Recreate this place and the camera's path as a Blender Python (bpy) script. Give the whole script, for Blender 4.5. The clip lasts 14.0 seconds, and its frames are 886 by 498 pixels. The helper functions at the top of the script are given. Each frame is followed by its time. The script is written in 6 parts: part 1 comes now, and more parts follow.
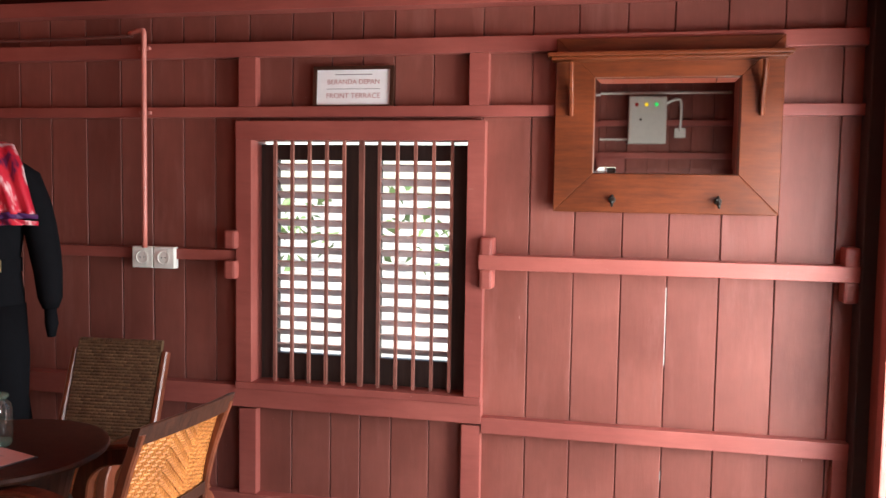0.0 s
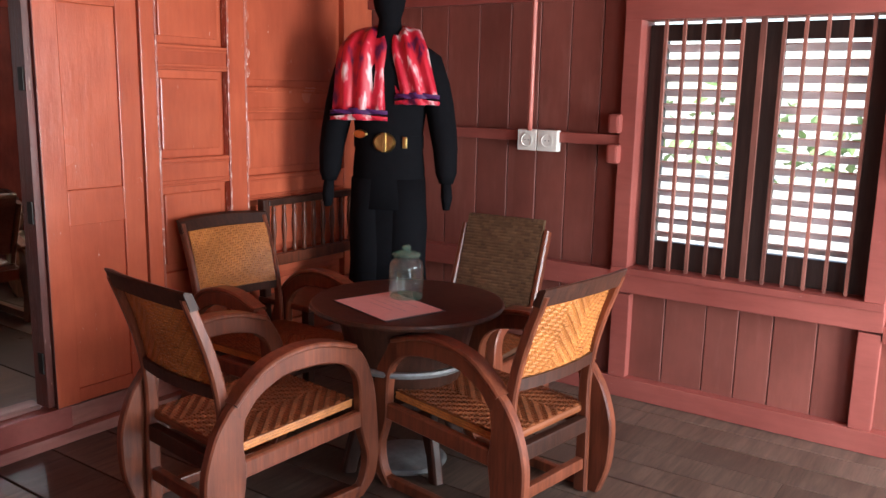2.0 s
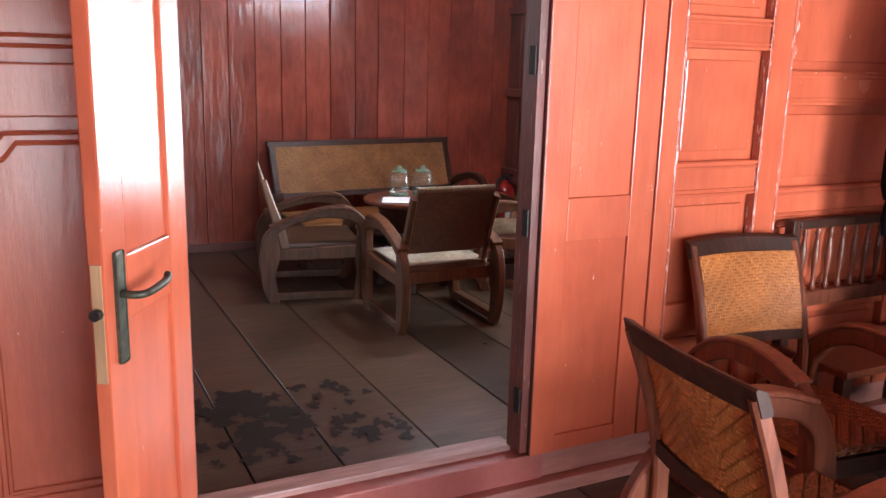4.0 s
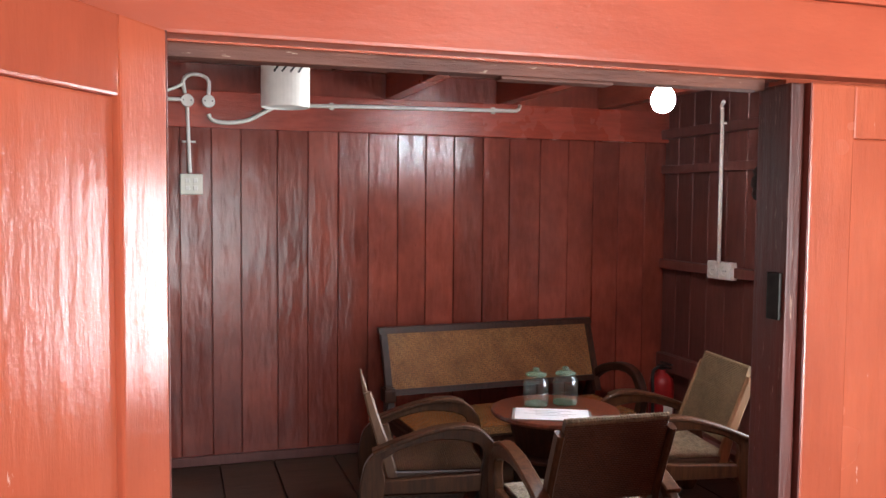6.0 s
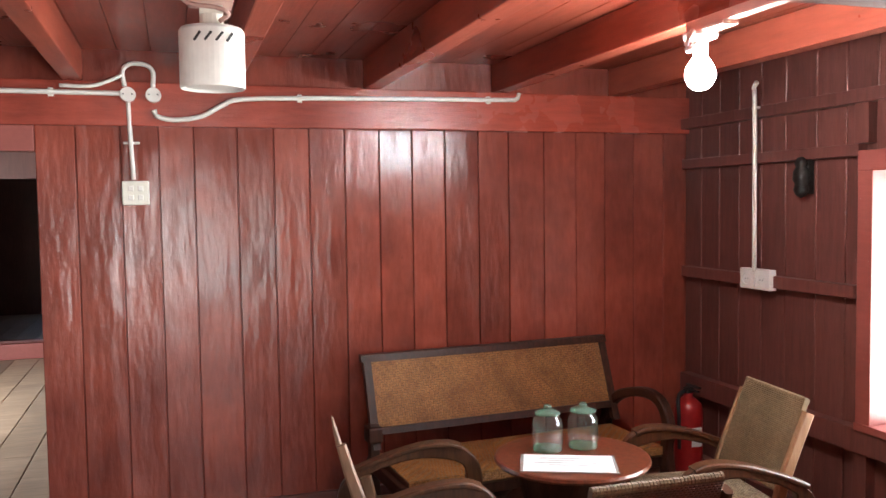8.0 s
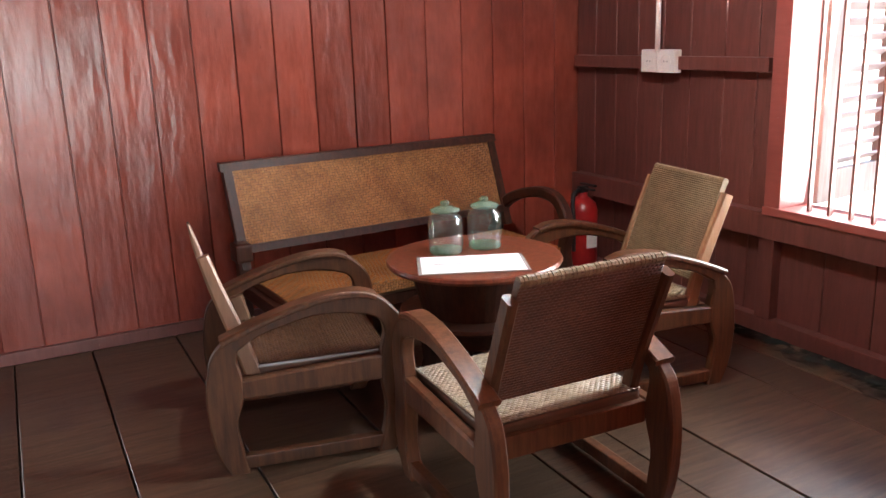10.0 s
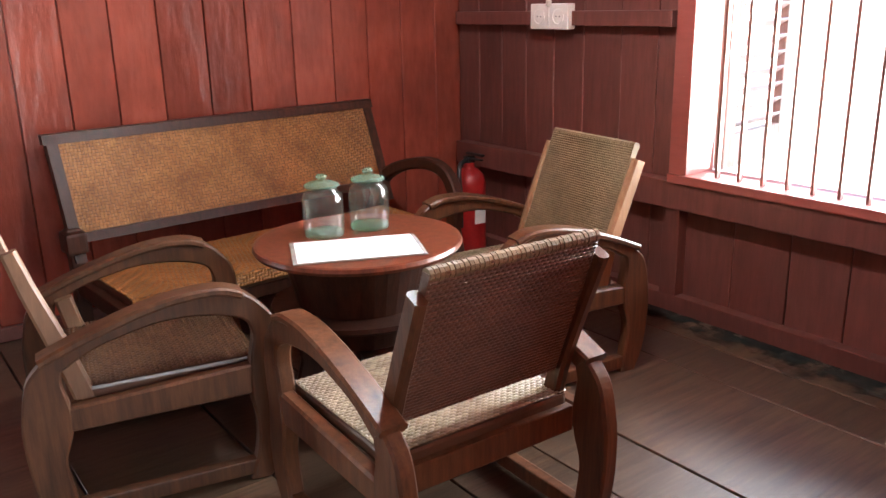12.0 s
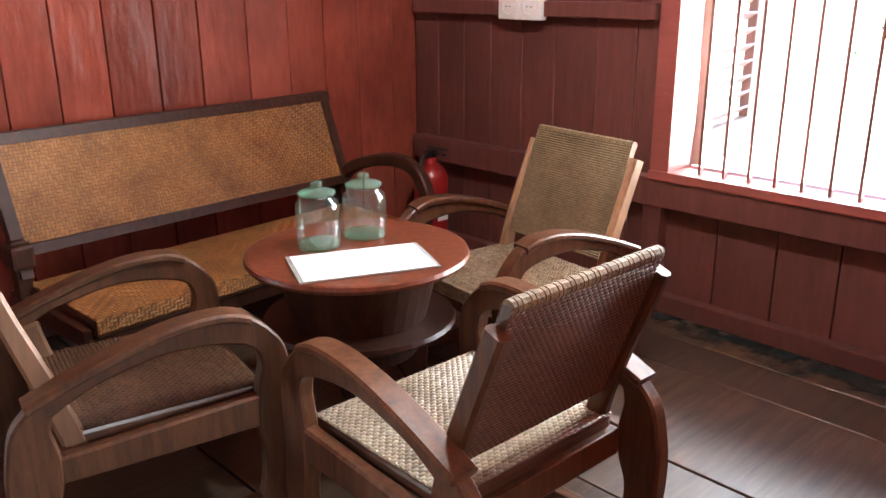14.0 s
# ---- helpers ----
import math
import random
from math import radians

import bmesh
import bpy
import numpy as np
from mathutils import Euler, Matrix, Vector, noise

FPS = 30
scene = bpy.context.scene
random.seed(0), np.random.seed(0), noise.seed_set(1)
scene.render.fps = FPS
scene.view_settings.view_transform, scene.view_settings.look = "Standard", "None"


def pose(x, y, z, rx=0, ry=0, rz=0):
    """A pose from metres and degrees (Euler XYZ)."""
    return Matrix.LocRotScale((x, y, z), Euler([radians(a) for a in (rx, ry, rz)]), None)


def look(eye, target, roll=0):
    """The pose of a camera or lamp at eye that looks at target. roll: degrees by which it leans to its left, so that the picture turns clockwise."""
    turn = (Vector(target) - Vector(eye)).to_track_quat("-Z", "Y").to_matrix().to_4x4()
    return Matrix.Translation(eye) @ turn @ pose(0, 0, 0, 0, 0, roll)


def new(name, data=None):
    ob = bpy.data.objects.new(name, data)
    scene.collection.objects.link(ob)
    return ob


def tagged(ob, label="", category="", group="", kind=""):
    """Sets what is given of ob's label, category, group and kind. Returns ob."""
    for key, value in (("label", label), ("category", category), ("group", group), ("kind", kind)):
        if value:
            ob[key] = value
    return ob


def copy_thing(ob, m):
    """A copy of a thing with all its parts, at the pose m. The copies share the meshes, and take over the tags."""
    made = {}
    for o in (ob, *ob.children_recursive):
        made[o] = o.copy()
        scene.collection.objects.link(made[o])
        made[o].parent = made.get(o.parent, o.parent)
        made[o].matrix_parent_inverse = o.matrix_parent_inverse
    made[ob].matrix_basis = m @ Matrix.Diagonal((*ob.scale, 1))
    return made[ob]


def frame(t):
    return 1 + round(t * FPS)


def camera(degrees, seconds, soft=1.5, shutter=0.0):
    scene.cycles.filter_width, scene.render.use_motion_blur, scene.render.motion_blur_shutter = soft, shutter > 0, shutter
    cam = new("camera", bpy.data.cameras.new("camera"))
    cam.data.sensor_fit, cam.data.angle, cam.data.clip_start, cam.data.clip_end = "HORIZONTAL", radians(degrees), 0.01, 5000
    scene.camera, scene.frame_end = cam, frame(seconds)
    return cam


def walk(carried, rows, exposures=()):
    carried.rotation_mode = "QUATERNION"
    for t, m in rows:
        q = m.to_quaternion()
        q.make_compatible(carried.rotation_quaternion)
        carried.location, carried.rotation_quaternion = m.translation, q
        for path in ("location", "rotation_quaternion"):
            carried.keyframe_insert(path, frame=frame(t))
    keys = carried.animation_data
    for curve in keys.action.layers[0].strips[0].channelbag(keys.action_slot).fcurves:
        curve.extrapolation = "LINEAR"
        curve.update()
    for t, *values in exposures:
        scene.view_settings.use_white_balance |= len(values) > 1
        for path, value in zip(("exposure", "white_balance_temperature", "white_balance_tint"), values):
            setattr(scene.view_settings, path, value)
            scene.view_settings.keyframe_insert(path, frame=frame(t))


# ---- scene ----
cam = camera(55.9, 14.0)
PATH = [
    (0, (-0.061, -0.082, 1.604), (-0.48, 1.868, 1.464), 0.9),
    (0.5, (-0.088, -0.091, 1.59), (-0.679, 1.811, 1.417), 0.9),
    (1, (-0.134, -0.118, 1.564), (-0.902, 1.715, 1.342), 1.2),
    (1.5, (-0.201, -0.147, 1.535), (-1.139, 1.595, 1.244), 1.1),
    (1.9, (-0.251, -0.149, 1.487), (-1.336, 1.495, 1.14), 1.2),
    (2, (-0.272, -0.147, 1.482), (-1.391, 1.469, 1.113), 1.2),
    (2.5, (-0.411, -0.14, 1.451), (-1.714, 1.312, 1.012), 1.2),
    (3, (-0.631, -0.162, 1.471), (-2.106, 1.106, 1.003), 0.1),
    (3.5, (-0.875, -0.035, 1.471), (-2.506, 1.035, 1.028), 0.2),
    (4, (-1.184, 0.161, 1.487), (-2.929, 1.035, 1.05), 1.5),
    (4.2, (-1.336, 0.218, 1.474), (-3.103, 1.047, 1.036), 1.8),
    (6.3, (-2.245, 0.546, 1.722), (-4.152, 1.142, 1.634), 0.4),
    (6.5, (-2.312, 0.562, 1.741), (-4.218, 1.166, 1.669), 0.0),
    (7, (-2.504, 0.62, 1.718), (-4.403, 1.244, 1.66), -1.4),
    (7.5, (-2.694, 0.72, 1.711), (-4.59, 1.351, 1.621), -1.3),
    (8, (-2.811, 0.772, 1.686), (-4.711, 1.385, 1.576), -0.8),
    (8.5, (-2.947, 0.805, 1.597), (-4.838, 1.428, 1.407), -0.9),
    (9, (-3.145, 0.866, 1.485), (-4.99, 1.573, 1.173), -1.8),
    (9.2, (-3.209, 0.867, 1.467), (-5.027, 1.62, 1.11), -2.1),
    (11.3, (-3.457, 0.962, 1.375), (-5.095, 1.943, 0.778), -1.4),
    (11.5, (-3.531, 0.99, 1.358), (-5.158, 1.994, 0.769), -1.6),
    (12, (-3.709, 1.043, 1.341), (-5.253, 2.18, 0.773), -1.3),
    (12.5, (-3.837, 1.065, 1.335), (-5.312, 2.265, 0.713), -0.3),
    (13, (-3.89, 1.039, 1.353), (-5.356, 2.217, 0.671), 0.9),
    (13.5, (-3.979, 0.952, 1.374), (-5.454, 2.13, 0.715), 1.0),
    (14, (-4.036, 0.917, 1.378), (-5.414, 2.23, 0.764), -0.4),
]
EXPOSURES = [(0.0, 1.5, 6500, 10), (0.5, 1.35, 6500, 10), (1.0, 1.3, 6400, 10), (1.5, 1.62, 6300, 10), (2.0, 1.8, 6200, 10), (2.5, 2.33, 6000, 10), (3.0, 2.25, 5700, 10), (4.0, 2.65, 6000, 10),
             (6.5, 2.1, 6400, 10), (7.5, 2.65, 6600, 10), (9.0, 2.8, 6500, 10), (11.5, 3.25, 6500, 10), (14.0, 3.22, 6500, 10)]
walk(cam, [(t, look(eye, target, roll)) for t, eye, target, roll in PATH], EXPOSURES)

# ---- world and light ----
world = bpy.data.worlds.new("sky")
scene.world = world
world.use_nodes = True
wn = world.node_tree.nodes
sky = wn.new("ShaderNodeTexSky")
sky.sky_type = "NISHITA"
sky.sun_disc = False
sky.sun_elevation = radians(58)
sky.sun_rotation = radians(200)
world.node_tree.links.new(sky.outputs[0], wn["Background"].inputs[0])
wn["Background"].inputs[1].default_value = 0.15
sun_data = bpy.data.lights.new("sun", "SUN")
sun_data.energy, sun_data.angle, sun_data.color = 4.5, radians(0.6), (1.0, 0.95, 0.88)
sun = new("sun", sun_data)
sun.matrix_world = look((-5, -13, 22), (0, 0, 0))


def portal(name, loc, target, w, h, energy, color=(0.95, 0.98, 1.0), spread=180):
    """Daylight that enters through an opening of that size."""
    d = bpy.data.lights.new(name, "AREA")
    d.shape, d.size, d.size_y, d.energy, d.color, d.spread = "RECTANGLE", w, h, energy, color, radians(spread)
    o = new(name, d)
    o.matrix_world = look(loc, target)
    return o


portal("daylight_entrance", (1.12, 2.72, 1.0), (0.0, 2.72, 0.85), 1.1, 1.8, 52)
portal("daylight_side_opening", (1.12, 0.7, 1.0), (0.0, 0.7, 0.95), 2.1, 1.6, 15)
portal("daylight_window_room", (-5.12, 3.86, 1.24), (-5.12, 2.0, 1.5), 1.1, 1.1, 13, (0.95, 0.98, 1.0), 110)
portal("daylight_hall", (-9.6, -2.3, 1.5), (-9.6, 0.0, 0.3), 1.2, 1.4, 30)

# ---- materials ----


def material(name):
    m = bpy.data.materials.new(name)
    m.use_nodes = True
    nt = m.node_tree
    return m, nt, nt.nodes["Principled BSDF"]


def link(nt, a, b):
    nt.links.new(a, b)


def coords(nt, scale):
    tc = nt.nodes.new("ShaderNodeTexCoord")
    mp = nt.nodes.new("ShaderNodeMapping")
    mp.inputs["Scale"].default_value = scale
    info = nt.nodes.new("ShaderNodeObjectInfo")
    add = nt.nodes.new("ShaderNodeVectorMath")
    add.operation = "MULTIPLY_ADD"
    add.inputs[1].default_value = (17.0, 11.0, 23.0)
    link(nt, info.outputs["Random"], add.inputs[0])
    link(nt, tc.outputs["Object"], add.inputs[2])
    link(nt, add.outputs[0], mp.inputs[0])
    return mp.outputs[0], info


def noise_tex(nt, vec, scale, detail=5.0, rough=0.55):
    n = nt.nodes.new("ShaderNodeTexNoise")
    n.inputs["Scale"].default_value, n.inputs["Detail"].default_value, n.inputs["Roughness"].default_value = scale, detail, rough
    link(nt, vec, n.inputs["Vector"])
    return n.outputs["Fac"]


def ramp(nt, fac, stops):
    r = nt.nodes.new("ShaderNodeValToRGB")
    els = r.color_ramp.elements
    for k, (p, c) in enumerate(stops):
        e = els[k] if k < 2 else els.new(p)
        e.position = p
        e.color = (*c, 1) if len(c) == 3 else c
    link(nt, fac, r.inputs[0])
    return r.outputs[0]


def mix(nt, kind, fac, a, b):
    m = nt.nodes.new("ShaderNodeMix")
    m.data_type, m.blend_type = "RGBA", kind
    if isinstance(fac, float):
        m.inputs[0].default_value = fac
    else:
        link(nt, fac, m.inputs[0])
    for v, s in ((a, m.inputs[6]), (b, m.inputs[7])):
        if isinstance(v, tuple):
            s.default_value = (*v, 1)
        else:
            link(nt, v, s)
    return m.outputs[2]


def bump(nt, p, fac, strength, dist):
    b = nt.nodes.new("ShaderNodeBump")
    b.inputs["Strength"].default_value, b.inputs["Distance"].default_value = strength, dist
    link(nt, fac, b.inputs["Height"])
    link(nt, b.outputs[0], p.inputs["Normal"])
    return b


def paint(name, light, dark, rough=(0.3, 0.55), grain=(3, 3, 0.4), relief=0.35, chips=0.0, worn=(0.62, 0.5, 0.42), vary=0.25, fade=None, wave=0.0, streaks=0.55):
    """Old oil paint on boards: brush streaks along the grain, grime, rubbed spots and small chips."""
    m, nt, p = material(name)
    v, info = coords(nt, grain)
    iso, _ = coords(nt, (1, 1, 1))
    streak = noise_tex(nt, v, 9.0, 6.0, 0.65)
    cloud = noise_tex(nt, iso, 2.1, 4.0)
    fine = noise_tex(nt, iso, 46.0, 3.0)
    c = mix(nt, "MIX", ramp(nt, cloud, [(0.34, (0, 0, 0)), (0.66, (1, 1, 1))]), dark, light)
    c = mix(nt, "MULTIPLY", streaks, c, ramp(nt, streak, [(0.3, (0.55, 0.5, 0.5)), (0.62, (1.1, 1.1, 1.1))]))
    if fade:
        faded = noise_tex(nt, v, 2.4, 5.0, 0.6)
        c = mix(nt, "MIX", ramp(nt, faded, [(0.53, (0, 0, 0)), (0.75, (0.6, 0.6, 0.6))]), c, fade)
    tone = nt.nodes.new("ShaderNodeMapRange")
    tone.inputs[3].default_value, tone.inputs[4].default_value = 1 - vary, 1 + vary
    link(nt, info.outputs["Random"], tone.inputs[0])
    hsv = nt.nodes.new("ShaderNodeHueSaturation")
    link(nt, tone.outputs[0], hsv.inputs["Value"])
    link(nt, c, hsv.inputs["Color"])
    c = hsv.outputs[0]
    if chips:
        spot = noise_tex(nt, v, 26.0, 4.0, 0.7)
        c = mix(nt, "MIX", ramp(nt, spot, [(0.74 - chips * 0.1, (0, 0, 0)), (0.78 - chips * 0.1, (1, 1, 1))]), c, worn)
    link(nt, c, p.inputs["Base Color"])
    mr = nt.nodes.new("ShaderNodeMapRange")
    mr.inputs[3].default_value, mr.inputs[4].default_value = rough
    link(nt, cloud, mr.inputs[0])
    link(nt, mr.outputs[0], p.inputs["Roughness"])
    s = nt.nodes.new("ShaderNodeMath")
    s.operation = "MULTIPLY_ADD"
    link(nt, fine, s.inputs[0])
    s.inputs[1].default_value = 0.25
    link(nt, streak, s.inputs[2])
    b1 = bump(nt, p, s.outputs[0], relief, 0.006)
    if wave:
        slow = noise_tex(nt, v, 1.6, 3.0)
        b2 = bump(nt, p, slow, wave, 0.03)
        link(nt, b2.outputs[0], b1.inputs["Normal"])
        link(nt, b1.outputs[0], p.inputs["Normal"])
    return m


def wood(name, light, dark, rough=(0.3, 0.5), grain=(14, 14, 1.2), relief=0.2, vary=0.2, stain=None):
    m, nt, p = material(name)
    v, info = coords(nt, grain)
    iso, _ = coords(nt, (1, 1, 1))
    g = noise_tex(nt, v, 3.0, 7.0, 0.7)
    cloud = noise_tex(nt, iso, 3.2, 4.0)
    c = mix(nt, "MIX", ramp(nt, g, [(0.3, (0, 0, 0)), (0.68, (1, 1, 1))]), dark, light)
    c = mix(nt, "MULTIPLY", 0.6, c, ramp(nt, cloud, [(0.3, (0.5, 0.48, 0.46)), (0.65, (1.1, 1.1, 1.1))]))
    if stain:
        spot = noise_tex(nt, iso, 1.5, 6.0, 0.62)
        c = mix(nt, "MIX", ramp(nt, spot, [(0.58, (0, 0, 0)), (0.66, (0.8, 0.8, 0.8))]), c, stain)
    tone = nt.nodes.new("ShaderNodeMapRange")
    tone.inputs[3].default_value, tone.inputs[4].default_value = 1 - vary, 1 + vary
    link(nt, info.outputs["Random"], tone.inputs[0])
    hsv = nt.nodes.new("ShaderNodeHueSaturation")
    link(nt, tone.outputs[0], hsv.inputs["Value"])
    link(nt, c, hsv.inputs["Color"])
    link(nt, hsv.outputs[0], p.inputs["Base Color"])
    mr = nt.nodes.new("ShaderNodeMapRange")
    mr.inputs[3].default_value, mr.inputs[4].default_value = rough
    link(nt, cloud, mr.inputs[0])
    link(nt, mr.outputs[0], p.inputs["Roughness"])
    bump(nt, p, g, relief, 0.004)
    return m


def cane(name, a, b, rough=0.42):
    """Strands of split rattan, each with a tone of its own."""
    m, nt, p = material(name)
    geo = nt.nodes.new("ShaderNodeNewGeometry")
    iso, _ = coords(nt, (1, 1, 1))
    cloud = noise_tex(nt, iso, 7.0, 4.0)
    c = mix(nt, "MIX", geo.outputs["Random Per Island"], a, b)
    c = mix(nt, "MULTIPLY", 0.7, c, ramp(nt, cloud, [(0.3, (0.5, 0.45, 0.4)), (0.62, (1.1, 1.1, 1.1))]))
    link(nt, c, p.inputs["Base Color"])
    p.inputs["Roughness"].default_value = rough
    bump(nt, p, noise_tex(nt, iso, 160.0, 2.0), 0.25, 0.002)
    return m


def plain(name, color, rough=0.5, metal=0.0, speck=0.12, scale=30.0):
    m, nt, p = material(name)
    iso, _ = coords(nt, (1, 1, 1))
    n = noise_tex(nt, iso, scale, 5.0)
    c = mix(nt, "MULTIPLY", 1.0, color, ramp(nt, n, [(0.3, (1 - speck * 2,) * 3), (0.7, (1.0, 1.0, 1.0))]))
    link(nt, c, p.inputs["Base Color"])
    p.inputs["Roughness"].default_value, p.inputs["Metallic"].default_value = rough, metal
    return m


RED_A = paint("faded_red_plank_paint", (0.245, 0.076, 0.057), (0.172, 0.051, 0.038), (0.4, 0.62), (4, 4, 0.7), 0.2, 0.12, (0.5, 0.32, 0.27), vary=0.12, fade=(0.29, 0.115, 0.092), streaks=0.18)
RED_A.node_tree.nodes["Principled BSDF"].inputs["Specular IOR Level"].default_value = 0.3
RED_RAIL = paint("red_rail_paint", (0.34, 0.088, 0.068), (0.25, 0.06, 0.047), (0.4, 0.6), (0.6, 4, 4), 0.2, 0.3, vary=0.06, streaks=0.25)
ORANGE = paint("orange_red_panel_paint", (0.55, 0.125, 0.058), (0.43, 0.09, 0.044), (0.12, 0.34), (3, 3, 0.5), 0.3, 0.35, (0.75, 0.5, 0.42), vary=0.05, streaks=0.25)
ORANGE_H = paint("orange_red_beam_paint", (0.60, 0.125, 0.058), (0.50, 0.095, 0.045), (0.22, 0.4), (3, 0.8, 3), 0.22, 0.35, (0.22, 0.05, 0.02), vary=0.04, streaks=0.15)
GLOSS_RED = paint("glossy_dark_red_plank_paint", (0.30, 0.064, 0.039), (0.165, 0.036, 0.025), (0.12, 0.3), (3.5, 3.5, 0.9), 0.35, 0.3, (0.06, 0.02, 0.016), vary=0.14, wave=0.6, streaks=0.35)
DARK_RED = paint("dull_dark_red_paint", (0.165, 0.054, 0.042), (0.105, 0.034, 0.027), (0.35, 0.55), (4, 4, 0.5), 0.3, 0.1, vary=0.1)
JAMB = paint("worn_dark_jamb_paint", (0.2, 0.045, 0.03), (0.09, 0.03, 0.022), (0.3, 0.5), (6, 6, 0.5), 0.6, 0.9, (0.5, 0.3, 0.22), vary=0.05)
CEIL = paint("red_ceiling_paint", (0.36, 0.08, 0.045), (0.24, 0.05, 0.03), (0.2, 0.4), (0.5, 4, 4), 0.3, 0.1, vary=0.08)
FLOOR_A = wood("dark_worn_floorboard", (0.15, 0.10, 0.074), (0.05, 0.034, 0.025), (0.28, 0.55), (1.2, 14, 14), 0.45, 0.3, (0.065, 0.042, 0.032))
FLOOR_B = wood("grey_brown_worn_floorboard", (0.115, 0.07, 0.042), (0.032, 0.019, 0.012), (0.22, 0.42), (1.2, 14, 14), 0.45, 0.42, (0.045, 0.028, 0.022))
DARKWOOD = wood("dark_stained_teak", (0.072, 0.025, 0.014), (0.024, 0.0095, 0.006), (0.36, 0.55), vary=0.15)
DARKWOOD.node_tree.nodes["Principled BSDF"].inputs["Specular IOR Level"].default_value = 0.3
REDWOOD = wood("red_brown_polished_teak", (0.24, 0.066, 0.03), (0.085, 0.022, 0.012), (0.22, 0.42), relief=0.12, vary=0.15)
WARMWOOD = wood("warm_brown_worn_teak", (0.16, 0.066, 0.03), (0.055, 0.022, 0.012), (0.24, 0.45), vary=0.12)
WORN_EDGE = paint("rubbed_orange_edge_paint", (0.5, 0.13, 0.07), (0.36, 0.08, 0.045), (0.2, 0.4), (3, 3, 0.6), 0.5, 1.7, (0.72, 0.5, 0.42), vary=0.05)
BROWNWOOD = wood("brown_teak", (0.125, 0.052, 0.023), (0.046, 0.019, 0.0095), (0.4, 0.6), vary=0.12)
RAWPOST = wood("rubbed_raw_brown_wood", (0.26, 0.135, 0.07), (0.14, 0.068, 0.034), (0.4, 0.6))
for m_ in (BROWNWOOD, WARMWOOD):
    m_.node_tree.nodes["Principled BSDF"].inputs["Specular IOR Level"].default_value = 0.3
PALEWOOD = wood("pale_raw_wood", (0.42, 0.25, 0.13), (0.26, 0.14, 0.07), (0.4, 0.6))
MIRRORWOOD = wood("honey_brown_varnished_teak", (0.19, 0.042, 0.011), (0.09, 0.019, 0.006), (0.25, 0.42), (1.6, 12, 12), 0.15, 0.08)
RAWSTRIP = paint("stripped_lintel_wood", (0.24, 0.085, 0.05), (0.08, 0.028, 0.02), (0.45, 0.7), (5, 0.8, 5), 0.7, 0.9, (0.5, 0.36, 0.26))
CANE_GOLD = cane("golden_rattan", (0.60, 0.225, 0.055), (0.46, 0.155, 0.037))
CANE_RED = cane("red_brown_rattan_seat", (0.33, 0.10, 0.034), (0.17, 0.05, 0.017))
CANE_DARK = cane("dark_brown_rattan", (0.13, 0.062, 0.036), (0.07, 0.034, 0.02), 0.3)
CANE_PALE = cane("pale_grey_rattan", (0.37, 0.3, 0.195), (0.2, 0.15, 0.092), 0.35)
CANE_GREY = cane("khaki_rattan", (0.25, 0.185, 0.1), (0.18, 0.13, 0.068), 0.5)
CANE_BROWN = cane("dark_worn_rattan", (0.15, 0.088, 0.045), (0.075, 0.04, 0.022), 0.45)
CANE_TAN = cane("tan_rattan_twill", (0.40, 0.185, 0.058), (0.30, 0.125, 0.038), 0.45)
BLACKCLOTH = plain("black_cloth", (0.006, 0.006, 0.0075), 0.9)
BLACKCLOTH.node_tree.nodes["Principled BSDF"].inputs["Specular IOR Level"].default_value = 0.08
WHITE = plain("white_plastic", (0.78, 0.76, 0.70), 0.4, 0, 0.05)
CREAM = plain("cream_enamel", (0.72, 0.70, 0.6), 0.35, 0, 0.04)
PAPER = plain("white_paper", (0.82, 0.82, 0.82), 0.6, 0, 0.02)
PINKPAPER = plain("pink_paper", (0.80, 0.42, 0.38), 0.5, 0, 0.04)
INK = plain("grey_ink", (0.3, 0.28, 0.28), 0.7)
REDINK = plain("faded_red_ink", (0.66, 0.4, 0.4), 0.7)
BRASS = plain("brass", (0.78, 0.55, 0.2), 0.3, 1.0, 0.15)
IRON = plain("dark_weathered_iron", (0.05, 0.045, 0.04), 0.55, 0.7, 0.3)
VERDIGRIS = plain("tarnished_brass", (0.12, 0.12, 0.085), 0.5, 0.7, 0.4)
EXTRED = plain("red_enamel", (0.36, 0.018, 0.018), 0.3)
RUBBER = plain("black_rubber", (0.02, 0.02, 0.02), 0.5)
GREYBOX = plain("grey_enamel", (0.55, 0.55, 0.5), 0.45, 0, 0.04)
VELVET = plain("black_velvet", (0.006, 0.006, 0.007), 0.95)
# pale pink wood, whitened by lamp light and daylight put into its colour
PINKBOARD = plain("pink_white_lit_batten", (0.62, 0.4, 0.34), 0.4, 0, 0.12, 9.0)
LEAFGREEN = plain("leaf_green", (0.17, 0.26, 0.08), 0.5, 0, 0.3, 3.0)
EARTH = plain("pale_sunlit_ground", (0.5, 0.47, 0.4), 0.9, 0, 0.3, 1.0)
ROOFING = plain("roof_boards", (0.12, 0.06, 0.04), 0.7)

